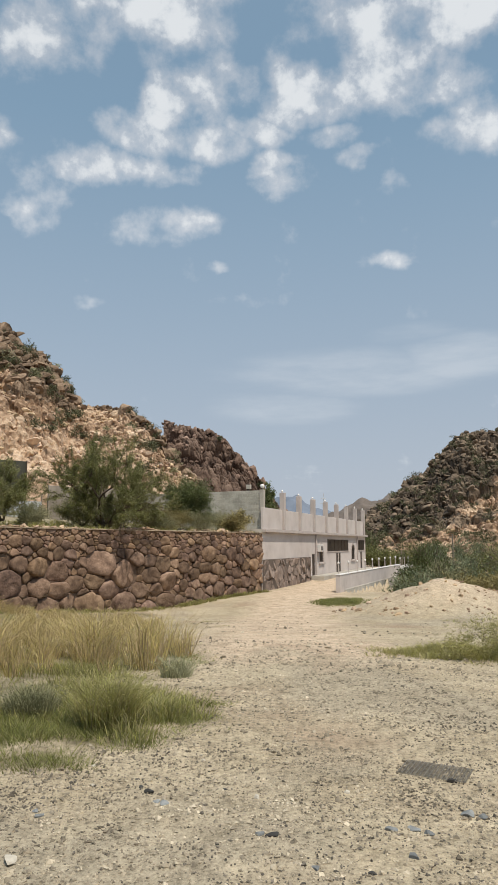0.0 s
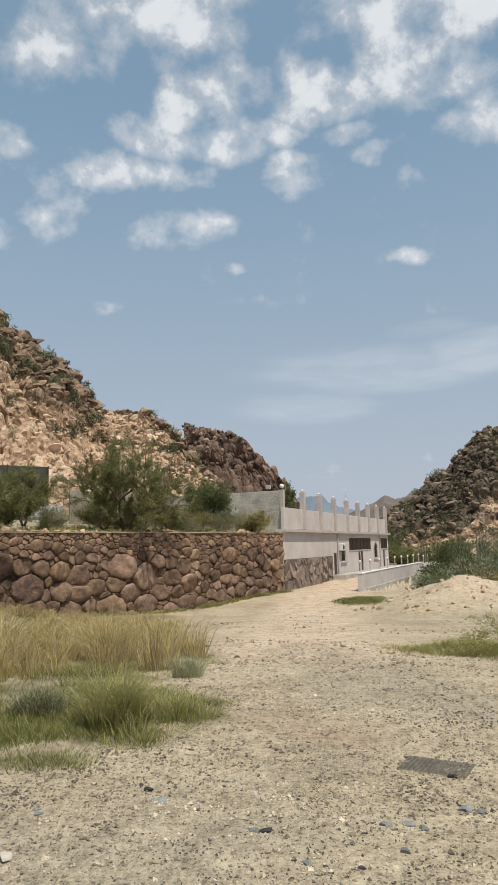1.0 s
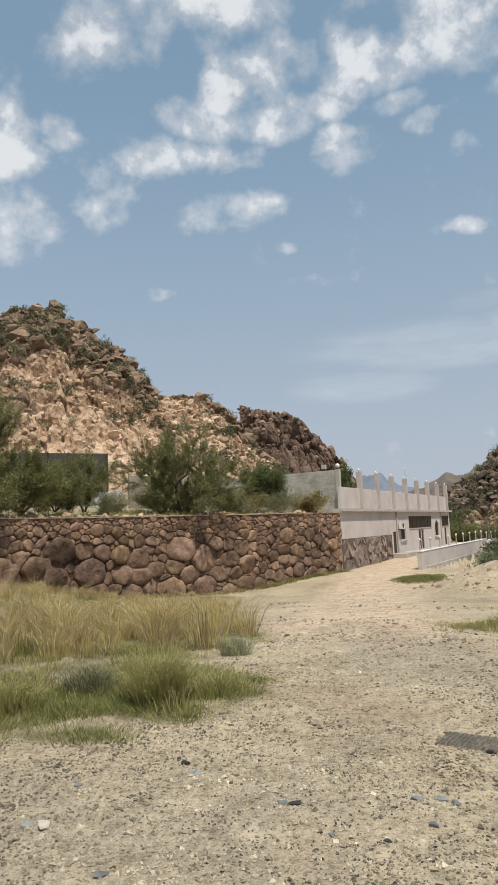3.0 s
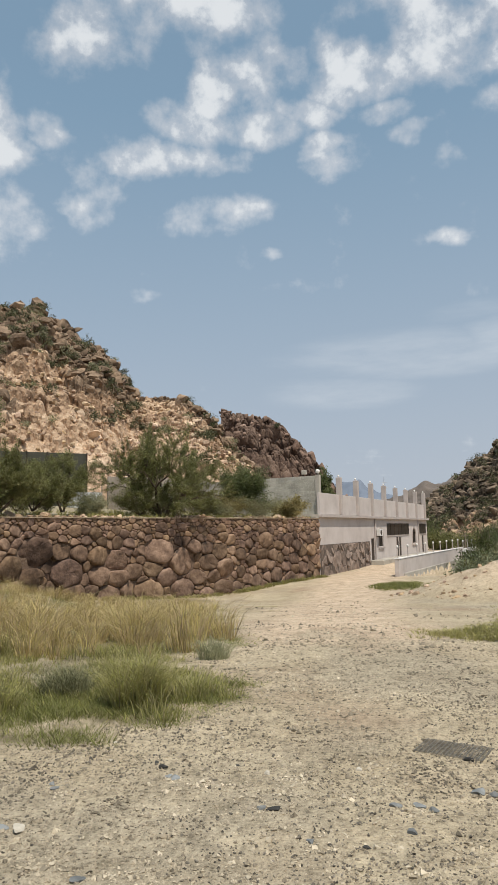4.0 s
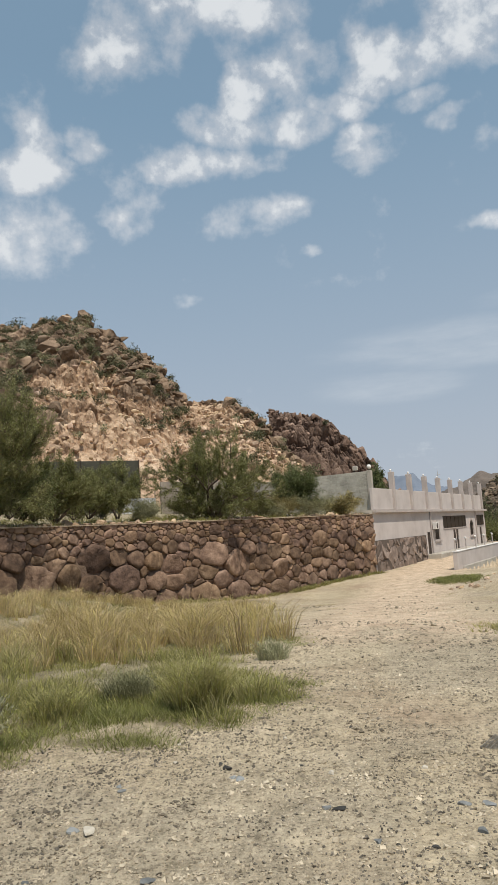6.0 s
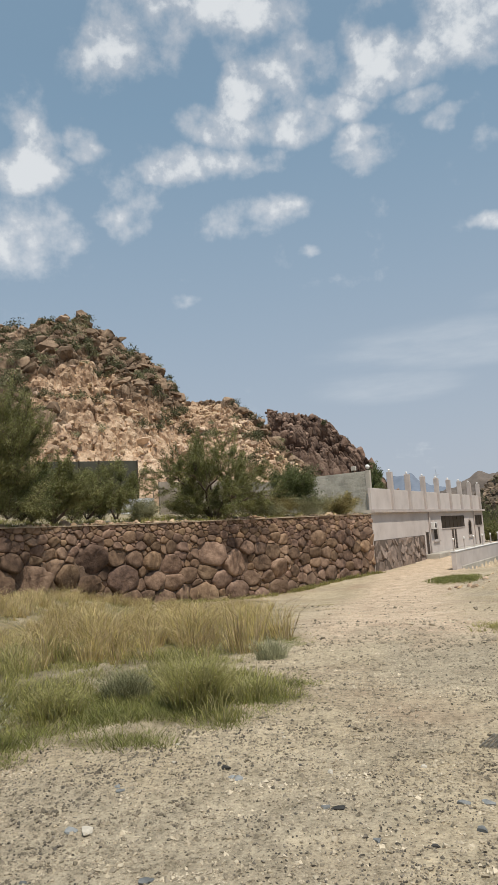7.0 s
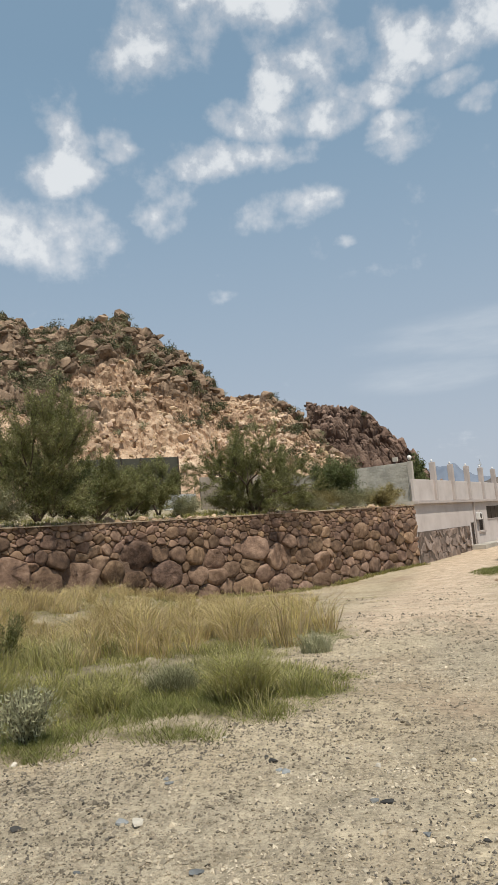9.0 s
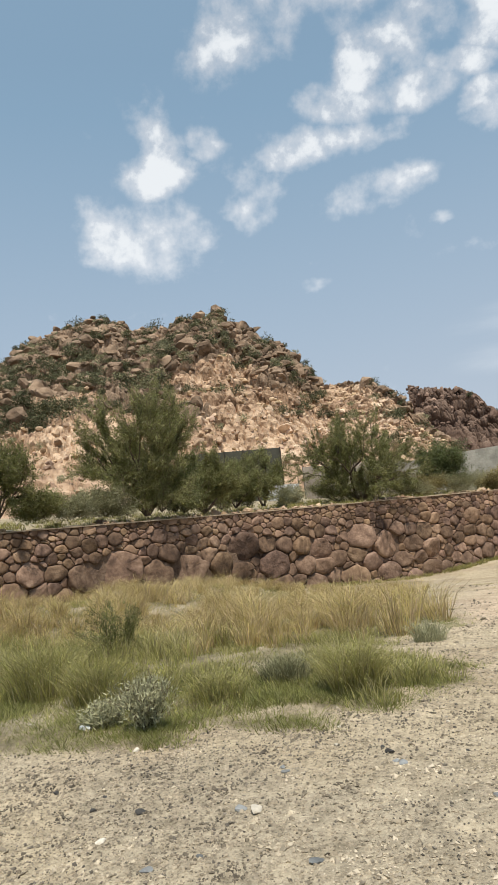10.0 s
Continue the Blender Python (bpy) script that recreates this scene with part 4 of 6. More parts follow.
def pack_stones(length, height, radius, seed, tries=9000):
    """Stones of mixed sizes packed over a wall face: (cell polygon, centre, size)."""
    r = np.random.default_rng(seed)
    pts, grid = [], {}
    for k in range(tries):
        s, z = r.uniform(0, length), r.uniform(0, height)
        rad = radius(s, z, r) * (1.0 if k < tries * 0.35 else 0.58 if k < tries * 0.6 else 0.33)
        c = (int(s / 0.7), int(z / 0.7))
        ok = True
        for i in range(c[0] - 2, c[0] + 3):
            for j in range(c[1] - 2, c[1] + 3):
                for q in grid.get((i, j), ()):
                    if (pts[q][0] - s) ** 2 + (pts[q][1] - z) ** 2 < (0.80 * (pts[q][2] + rad)) ** 2:
                        ok = False
                        break
        if ok:
            grid.setdefault(c, []).append(len(pts))
            pts.append((s, z, rad))
    cells = []
    for k, (s, z, rad) in enumerate(pts):
        w = rad * 2.2 + 0.1
        poly = [(max(0, s - w), max(0, z - w)), (min(length, s + w), max(0, z - w)), (min(length, s + w), min(height, z + w)), (max(0, s - w), min(height, z + w))]
        c = (int(s / 0.7), int(z / 0.7))
        for i in range(c[0] - 3, c[0] + 4):
            for j in range(c[1] - 3, c[1] + 4):
                for q in grid.get((i, j), ()):
                    if q != k and len(poly) > 2:
                        poly = clip_cell(poly, (s, z), pts[q][:2], rad, pts[q][2])
        if len(poly) > 2:
            cells.append((poly, rad))
    return cells


def stone_mesh(poly, rad, r, depth=1.0, gap=0.014):
    """One rough-faced stone over a cell, its corners knocked off: local x along, y out, z up; origin at its middle."""
    poly = np.array(poly)
    keep = np.linalg.norm(poly - np.roll(poly, 1, 0), axis=1) > 0.03
    poly = poly[keep] if keep.sum() > 2 else poly
    cx, cz = poly.mean(0)
    nxt, cutoff = np.roll(poly, -1, 0), r.uniform(0.12, 0.30, (len(poly), 1))
    ring = np.stack([poly + (nxt - poly) * cutoff, nxt - (nxt - poly) * cutoff], 1).reshape(-1, 2) - (cx, cz)
    out, ang, n = np.hypot(ring[:, 0], ring[:, 1]), np.arctan2(ring[:, 1], ring[:, 0]), len(ring)
    mean = out.mean()
    out = np.maximum(out * (1 + r.normal(0, 0.03, n)) - gap * r.uniform(0.5, 1.7), 0.02)
    bulge = depth * min(0.17, mean * r.uniform(0.14, 0.38))
    tilt = r.normal(0, 0.16, 2)
    V = []
    for f, y in ((1.0, -0.14), (0.985, bulge * 0.55), (0.88, bulge * 0.97), (0.5, bulge * 1.0)):
        rr = out * f * (1 + r.normal(0, 0.02, n))
        x, z = rr * np.cos(ang), rr * np.sin(ang)
        V.append(np.stack([x, np.full(n, y) + (tilt[0] * x + tilt[1] * z) * (y > 0) + r.normal(0, 0.030 * mean, n) * (y > 0), z], -1))
    V.append(np.array([[0, bulge * 1.02, 0]]))
    V = np.concatenate(V)
    F = []
    for k in range(3):
        for i in range(n):
            a, b = k * n + i, k * n + (i + 1) % n
            F += [(a, b, b + n), (a, b + n, a + n)]
    F += [(3 * n + i, 3 * n + (i + 1) % n, 4 * n) for i in range(n)]
    return V, np.array(F), (cx, cz)


def build_stone_wall():
    z0, top = -2.4, 2.42
    # core of earth and mortar, following the line
    n, bm = 40, bmesh.new()
    rows_ = []
    for i in range(n + 1):
        p, u = wall_at(WALL_LEN * i / n)
        side = Vector((u.y, -u.x))
        a, b = p - side * 0.05, p - side * 0.95
        rows_.append([bm.verts.new((a.x, a.y, z0)), bm.verts.new((a.x, a.y, top - 0.04)), bm.verts.new((b.x, b.y, top - 0.04)), bm.verts.new((b.x, b.y, z0))])
    for a, b in zip(rows_, rows_[1:]):
        for k in range(4):
            bm.faces.new((a[k], b[k], b[(k + 1) % 4], a[(k + 1) % 4]))
    bm.faces.new(rows_[0][::-1])
    bm.faces.new(rows_[-1])
    bmesh.ops.recalc_face_normals(bm, faces=bm.faces[:])
    wall = part("wall_boulder", bm, M_MORTAR)
    tagged(wall, "tall dry-laid retaining wall of reddish brown boulders", "wall", kind="structure")
    height = top - z0

    def radius(s, z, r):
        f = z / height
        if f > 0.90:
            return r.uniform(0.10, 0.19)
        if f > 0.74:
            return r.uniform(0.16, 0.32)
        return r.uniform(0.40, 0.86) if s * 1.34 < WALL_LEN - 12 else r.uniform(0.30, 0.56)

    cells = [([(q[0] * 1.34, q[1]) for q in poly], rad) for poly, rad in pack_stones(WALL_LEN / 1.34, height, radius, 21, 16000)]
    r = np.random.default_rng(5)
    V, F, base, made = [], [], 0, 0
    for poly, rad in cells:
        v, f, (s, z) = stone_mesh(poly, rad, r)
        p, u = wall_at(s)
        side = Vector((u.y, -u.x))
        if 14 < s < 46 and rad > 0.2 and made < 300:
            ob = part("stone", mesh_of("stone", v, f, M_STONE, True), M_STONE, wall)
            ob.matrix_basis = Matrix.Translation((p.x, p.y, z0 + z)) @ Matrix(((u.x, side.x, 0, 0), (u.y, side.y, 0, 0), (0, 0, 1, 0), (0, 0, 0, 1)))
            made += 1
        else:
            w = np.stack([p.x + v[:, 0] * u.x + v[:, 1] * side.x, p.y + v[:, 0] * u.y + v[:, 1] * side.y, z0 + z + v[:, 2]], -1)
            V.append(w)
            F.append(f + base)
            base += len(w)
    ob = part("small_stones", mesh_of("small_stones", np.concatenate(V), np.concatenate(F), M_STONE_JOINED, True), M_STONE_JOINED, wall, "smaller packing stones")
    ob["kind"] = "stuff"
    # mortar cap along the top
    bm = bmesh.new()
    rows_ = []
    for i in range(120 + 1):
        p, u = wall_at(WALL_LEN * i / 120)
        side = Vector((u.y, -u.x))
        w = fbm(i * 0.4, 0.3) * 0.05
        a, b = p + side * (0.10 + w), p - side * 0.7
        zt = top + 0.012 + fbm(i * 0.7, 4.0) * 0.06
        rows_.append([bm.verts.new((a.x, a.y, top - 0.035)), bm.verts.new((a.x, a.y, zt)), bm.verts.new((b.x, b.y, zt)), bm.verts.new((b.x, b.y, top - 0.035))])
    for a, b in zip(rows_, rows_[1:]):
        for k in range(4):
            bm.faces.new((a[k], b[k], b[(k + 1) % 4], a[(k + 1) % 4]))
    bmesh.ops.recalc_face_normals(bm, faces=bm.faces[:])
    part("coping", bm, surface("earth_coping", [(0.20, 0.145, 0.10), (0.33, 0.26, 0.185), (0.44, 0.36, 0.265)], 2.5, 0.95, 0.5, 14, vary=0), wall, "thin pale mortar and earth capping")
    return wall


stone_wall = build_stone_wall()


def build_plinth():
    """Flat pinkish stone cladding under the near part of the house front."""
    m = house_frame(0)
    length, z0 = 11.75, -1.75
    bm = box_bm(0.02, length, -0.06, -0.004, z0, 0.60)
    bmesh.ops.transform(bm, matrix=m, verts=bm.verts[:])
    base_ob = part("wall_plinth", bm, surface("pale_joint", [(0.09, 0.07, 0.058), (0.15, 0.118, 0.098)], 2, 0.95, 0.3, 12, vary=0))
    tagged(base_ob, "flat pinkish grey stone cladding with pale joints", "wall", kind="structure")
    mat = surface("pinkish_cladding_stone", [(0.16, 0.125, 0.105), (0.25, 0.195, 0.163), (0.34, 0.27, 0.228)], 1.8, 0.85, 0.3, 10, vary=0.22)
    r = np.random.default_rng(9)
    for poly, rad in pack_stones(length - 0.05, 0.58 - z0, lambda s, z, r: r.uniform(0.42, 0.66), 31, 260):
        v, f, (s, z) = stone_mesh(poly, rad, r, 0.10, 0.025)
        ob = part("stone", mesh_of("stone", v * np.array([1, -1, 1]), f[:, ::-1], mat), mat, base_ob)
        ob.matrix_basis = m @ Matrix.Translation((s + 0.03, -0.075, z0 + z))


build_plinth()


def build_block_wall():
    """Bare concrete block wall that runs back from the house corner above the stone wall."""
    a, b = Vector((1.05, 48.2)), Vector((-9.5, 53.2))
    u = (b - a).normalized()
    side = Vector((u.y, -u.x))
    m = Matrix(((u.x, side.x, 0, a.x), (u.y, side.y, 0, a.y), (0, 0, 1, 0), (0, 0, 0, 1)))
    length, z0, z1 = (b - a).length, 2.1, 5.42
    bm = box_bm(0, length, -0.08, 0.08, z0, z1 - 0.01)
    bmesh.ops.transform(bm, matrix=m, verts=bm.verts[:])
    w = part("wall_block", bm, M_CONCRETE)
    tagged(w, "bare grey concrete block wall with pale mortar joints", "wall", kind="structure")
    bmq = box_bm(-0.195, 0.195, -0.012, 0.012, -0.095, 0.095, 0.008)
    me = bpy.data.meshes.new("block")
    bmq.to_mesh(me)
    bmq.free()
    mat = surface("grey_block_face", [(0.33, 0.32, 0.275), (0.44, 0.425, 0.37), (0.52, 0.50, 0.44)], 1.2, 0.92, 0.3, 14, vary=0.10)
    me.materials.append(mat)
    rows_ = int((z1 - z0 - 0.02) / 0.205)
    for j in range(rows_):
        for i in range(int(length / 0.405)):
            x = 0.2 + i * 0.405 + (0.2 if j % 2 else 0)
            if x > length - 0.2:
                continue
            for y in (0.085, -0.085):
                if y < 0 and x < 6.3:
                    ob = new("block", me)
                    ob.parent = w
                    ob.matrix_basis = m @ Matrix.Translation((x, y, z0 + 0.11 + j * 0.205))
    for x, y in ((0.12, 0.0),):
        bm = box_bm(x - 0.16, x + 0.16, -0.13, 0.13, z0, z1 + 0.03, 0.01)
        bmesh.ops.transform(bm, matrix=m, verts=bm.verts[:])
        part("pier", bm, M_CONCRETE, w, "square concrete end pier")
    return m, z1


BLOCK_M, BLOCK_TOP = build_block_wall()


def build_wall_lamps():
    m = BLOCK_M
    e = empty("flood_lamp", m @ Matrix.Translation((1.2, 0, BLOCK_TOP - 0.01)), "small grey floodlight on top of the block wall", "lamp")
    for nm, bm, mat in (("post", box_bm(1.18, 1.34, -0.02, 0.02, BLOCK_TOP - 0.01, BLOCK_TOP + 0.12), M_METAL_DARK), ("housing", box_bm(1.02, 1.38, -0.05, 0.12, BLOCK_TOP + 0.12, BLOCK_TOP + 0.42, 0.02), M_CONCRETE), ("lens", box_bm(1.06, 1.34, 0.121, 0.13, BLOCK_TOP + 0.16, BLOCK_TOP + 0.38), M_GLOBE)):
        bmesh.ops.transform(bm, matrix=m, verts=bm.verts[:])
        part(nm, bm, mat, e)
    e = empty("globe_lamp", m @ Matrix.Translation((0.12, 0, BLOCK_TOP + 0.03)), "cream globe lamp on the wall's end pier", "lamp")
    part("base", lathe_bm([(0.09, 0), (0.05, 0.06), (0.05, 0.1)], 10, m @ Matrix.Translation((0.12, 0, BLOCK_TOP + 0.03))), M_METAL_DARK, e)
    part("globe", lathe_bm([(0.05, 0), (0.14, 0.08), (0.16, 0.17), (0.12, 0.27), (0.03, 0.31)], 12, m @ Matrix.Translation((0.12, 0, BLOCK_TOP + 0.13))), M_GLOBE, e, "", True)


build_wall_lamps()


def build_back_walls():
    """What stands in the raised yard: a rendered wall, a corrugated sheet fence and a tall dark screen."""
    def wall_between(name, p, q, z0, z1, mat, label, thick=0.2):
        a, b = polar(*p), polar(*q)
        u = (b - a).normalized()
        side = Vector((u.y, -u.x))
        m = Matrix(((u.x, side.x, 0, a.x), (u.y, side.y, 0, a.y), (0, 0, 1, 0), (0, 0, 0, 1)))
        bm = box_bm(0, (b - a).length, -thick / 2, thick / 2, z0, z1, 0.015)
        bmesh.ops.transform(bm, matrix=m, verts=bm.verts[:])
        return tagged(part(name, bm, mat), label, "wall", kind="structure"), m, (b - a).length
    wall_between("wall_yard", (-16.35, 52), (-8, 56), 2.6, 5.9, M_RENDER, "grey rendered yard wall behind the acacia")
    w, m, length = wall_between("wall_screen", (-26.0, 57), (-18.1, 58.5), 3.0, 8.35, M_NET, "tall dark green shade cloth screen below the hill", 0.06)
    for i in range(6):
        bm = lathe_bm([(0.05, 2.6), (0.05, 8.4)], 8, m @ Matrix.Translation((length * i / 5, 0.09, 0)))
        part("post", bm, M_METAL_DARK, w)
    # corrugated fence
    a, b = polar(-19.6, 50), polar(-16.45, 51.6)
    u = (b - a).normalized()
    side = Vector((u.y, -u.x))
    m = Matrix(((u.x, side.x, 0, a.x), (u.y, side.y, 0, a.y), (0, 0, 1, 0), (0, 0, 0, 1)))
    fence = empty("sheet_fence", m @ Matrix.Translation((1.4, 0, 3.5)), "low fence of whitish corrugated metal sheets", "fence")
    for k in range(2):
        bm = bmesh.new()
        n = 56
        cols = []
        for i in range(n + 1):
            z = 3.55 + 1.12 * i / n
            y = 0.014 * math.sin(i * 2 * math.pi / 7)
            cols.append([bm.verts.new((x, y + o, z)) for x, o in ((k * 1.45, 0), (k * 1.45 + 1.43, 0), (k * 1.45 + 1.43, 0.004), (k * 1.45, 0.004))])
        for p, q in zip(cols, cols[1:]):
            for c in range(4):
                bm.faces.new((p[c], p[(c + 1) % 4], q[(c + 1) % 4], q[c]))
        bmesh.ops.recalc_face_normals(bm, faces=bm.faces[:])
        bmesh.ops.transform(bm, matrix=m @ Matrix.Rotation(radians(1.5 * (1 - k)), 4, "Y"), verts=bm.verts[:])
        part("sheet", bm, M_SHEET, fence, "", True)
    for x in (0.0, 1.44, 2.9):
        part("post", lathe_bm([(0.04, 2.9), (0.04, 5.2 if x > 1 else 4.8)], 8, m @ Matrix.Translation((x, -0.09, 0))), M_WOOD, fence)


build_back_walls()


# ---- parapet with lamp posts beside the track ----
PAR0 = Vector((5.85, 45.9))


def build_parapet():
    u, side = ROAD_DIR, ROAD_SIDE
    m = Matrix(((u.x, side.x, 0, PAR0.x), (u.y, side.y, 0, PAR0.y), (0, 0, 1, 0), (0, 0, 0, 1)))
    bm = box_bm(0, 25, -0.15, 0.15, -1.5, -0.38, 0.015, m)
    w = part("wall_parapet", bm, M_PLASTER)
    tagged(w, "low white rendered parapet wall beside the track", "wall", kind="structure")
    part("footing", box_bm(1.2, 25, -0.14, 0.20, -3.4, -1.35, 0.02, m), M_CONCRETE, w, "rough grey concrete footing")
    part("coping", box_bm(-0.03, 25.03, -0.18, 0.18, -0.377, -0.32, 0.01, m), M_WHITE, w)
    def lamp_pose(i):
        p = m @ Vector((0.25 + 2.88 * i, 0, -0.32 if i < 9 else -0.5))
        return Matrix.Translation(p)

    first = empty("bollard_lamp", lamp_pose(0), "short post lamp with a white globe on the parapet", "lamp", "post lamps along the parapet")
    b = lamp_pose(0)
    part("post", lathe_bm([(0.07, 0), (0.045, 0.04), (0.04, 0.62), (0.06, 0.66)], 10, b), M_TRIM, first)
    part("globe", lathe_bm([(0.04, 0.66), (0.065, 0.69), (0.078, 0.75), (0.06, 0.81), (0.02, 0.83)], 12, b), M_GLOBE, first, "", True)
    for i in range(1, 12):
        copy_thing(first, lamp_pose(i))
    bm = box_bm(25.3, 34, -0.15, 0.15, -3.4, -0.5, 0.015, m)
    tagged(part("wall_parapet_far", bm, M_WHITE), "white rendered parapet continuing down the track", "wall", kind="structure")


build_parapet()


# ---- plants ----
class Wood:
    """Collects tapered limbs and leaf places of one plant."""

    def __init__(self, seed):
        self.V, self.F, self.tips, self.r = [], [], [], np.random.default_rng(seed)
        self.count = 0

    def limb(self, p, q, r0, r1, sides=5):
        p, q = np.asarray(p, float), np.asarray(q, float)
        d = q - p
        d = d / (np.linalg.norm(d) + 1e-9)
        a = np.cross(d, [0.31, 0.87, 0.38])
        a /= np.linalg.norm(a)
        b = np.cross(d, a)
        t = np.linspace(0, 2 * np.pi, sides, endpoint=False)
        ring = np.outer(np.cos(t), a) + np.outer(np.sin(t), b)
        self.V.append(np.concatenate([p + ring * r0, q + ring * r1]))
        i = np.arange(sides)
        j = (i + 1) % sides
        self.F.append(np.stack([i, j, j + sides, i + sides], -1) + self.count)
        self.count += 2 * sides

    def grow(self, p, d, length, radius, level, spread, lift, leafy):
        """One limb in three bends, then its forks."""
        r = self.r
        p, d = np.asarray(p, float), np.asarray(d, float)
        steps = 3 if level > 1 else 2 if level else 1
        for k in range(steps):
            d = d + r.normal(0, 0.16, 3) + np.array([0, 0, lift])
            d /= np.linalg.norm(d)
            q = p + d * length / steps
            r1 = radius * (1 - 0.35 / steps * (k + 1))
            self.limb(p, q, radius * (1 - 0.35 / steps * k), r1, 6 if level > 2 else 3)
            if level <= leafy:
                self.tips.append((p, q))
            if level > 0 and k < steps - 1 and r.random() < 0.7:
                self.fork(q, d, length * 0.55, r1 * 0.55, level - 1, spread, lift, leafy)
            p = q
        if level > 0:
            for _ in range(2 if r.random() < 0.6 else 3):
                self.fork(p, d, length * r.uniform(0.62, 0.85), radius * 0.55, level - 1, spread, lift, leafy)

    def fork(self, p, d, length, radius, level, spread, lift, leafy):
        n = d + self.r.normal(0, spread, 3) * np.array([1, 1, 0.75])
        self.grow(p, n / np.linalg.norm(n), length, radius, level, spread, lift, leafy)


def leaf_mesh(name, tips, n, size, scatter, mat, r, long=3.4, along=1.1):
    """Small pointed leaves round the twigs."""
    tips = np.array(tips)
    k = r.integers(0, len(tips), n)
    f = r.random((n, 1))
    c = tips[k, 0] * (1 - f) + tips[k, 1] * f + r.normal(0, scatter, (n, 3))
    twig = tips[k, 1] - tips[k, 0]
    a = r.normal(size=(n, 3)) * 0.6 + along * twig / (np.linalg.norm(twig, axis=1, keepdims=True) + 1e-9)
    a /= np.linalg.norm(a, axis=1, keepdims=True)
    b = np.cross(a, r.normal(size=(n, 3)))
    b /= np.linalg.norm(b, axis=1, keepdims=True)
    s = size * r.uniform(0.6, 1.4, (n, 1))
    V = np.stack([c - a * s * long * 0.5 - b * s * 0.5, c - a * s * long * 0.5 + b * s * 0.5, c + a * s * long * 0.5], 1).reshape(-1, 3)
    F = np.arange(3 * n).reshape(-1, 3)
    return mesh_of(name, V, F, mat)


def fit_to(w, base, height, half):
    """Scales the grown wood to a height and half width, and sets it on its base."""
    allv = np.concatenate(w.V)
    tips = np.array(w.tips)
    top = np.quantile(allv[:, 2], 0.995)
    wide = np.quantile(np.hypot(allv[:, 0], allv[:, 1]), 0.96)
    k = np.array([half / wide, half / wide, height / top])
    allv, tips = allv * k + base, tips * k + base
    tips[..., 2] = np.maximum(tips[..., 2], base[2] + 0.12 * height * np.random.default_rng(3).random(tips.shape[:2]))
    return allv, tips


def tree(name, base, height, half, seed, label, leaves=9000, leaf=0.07, mat=None, stems=4, lean=0.55, levels=4, category="tree", scatter=0.09, radius=0.10, group="", lift=0.05, spread=0.55, leafy=1):
    mat = mat or M_LEAF
    w = Wood(seed)
    for k in range(stems):
        a = 2 * math.pi * (k + w.r.uniform(-0.25, 0.25)) / stems
        d = np.array([math.cos(a) * lean, math.sin(a) * lean, 1.0])
        w.grow((math.cos(a) * 0.05, math.sin(a) * 0.05, -0.08), d / np.linalg.norm(d), 1.0, radius, levels, spread, lift, leafy)
    V, tips = fit_to(w, np.array(base), height, half)
    e = empty(name, Matrix.Translation(base), label, category, group)
    part("trunk" if category == "tree" else "branchwork", mesh_of("trunk", V, np.concatenate(w.F), M_BARK, True), M_BARK, e)
    part("crown" if category == "tree" else "foliage", leaf_mesh("crown", tips, leaves, leaf, scatter, mat, w.r), mat, e)
    return e


def on_terrace(az, dist, el):
    p = polar(az, dist)
    return (p.x, p.y, 1.65 + dist * math.tan(radians(el)) - 0.1)


# raised yard
tree("acacia_tree", on_terrace(-11.7, 40.2, 1.6), 5.0, 3.9, 41, "broad many-stemmed acacia tree above the stone wall", 85000, 0.030, M_LEAF, 7, 0.95, 4, radius=0.055, scatter=0.055, lift=0.03, spread=0.5, leafy=1)
tree("acacia_tree", on_terrace(-29.2, 28.6, 2.6), 5.0, 2.6, 42, "tall dense acacia tree with drooping feathery foliage", 90000, 0.028, M_LEAF, 9, 0.95, 4, radius=0.05, scatter=0.06, lift=0.08, spread=0.40, leafy=2)
tree("acacia_tree", on_terrace(-24.6, 31.5, 2.1), 2.8, 1.75, 43, "low bushy acacia with dark green foliage", 48000, 0.028, M_LEAF, 8, 1.1, 4, radius=0.045, scatter=0.06, leafy=2)
tree("acacia_tree", on_terrace(-19.7, 36.0, 2.1), 2.9, 1.6, 44, "small open acacia with a bare forked trunk", 20000, 0.028, M_LEAF, 2, 0.4, 4, radius=0.06, scatter=0.10)
tree("acacia_tree", on_terrace(-40.9, 24.5, 3.2), 2.6, 1.4, 45, "leafy acacia shrub at the foot of the scree", 30000, 0.028, M_LEAF, 7, 1.0, 4, radius=0.05, scatter=0.06, leafy=2)
tree("acacia_tree", on_terrace(-22.0, 35.0, 2.2), 2.2, 1.6, 46, "low grey-green acacia bush", 26000, 0.028, M_LEAF, 7, 1.0, 4, radius=0.04, scatter=0.06, leafy=2)
tree("shrub", on_terrace(-5.4, 44.6, 2.0), 2.7, 1.6, 47, "round dark green shrub in front of the block wall", 34000, 0.036, M_LEAF_DARK, 8, 0.95, 4, "shrub", 0.15, 0.04, leafy=3)
tree("shrub", on_terrace(-1.3, 46.2, 1.3), 1.25, 1.3, 48, "brownish half-dry shrub beside the block wall", 9000, 0.045, M_LEAF_BROWN, 8, 1.1, 3, "shrub", 0.12, 0.03, leafy=3)
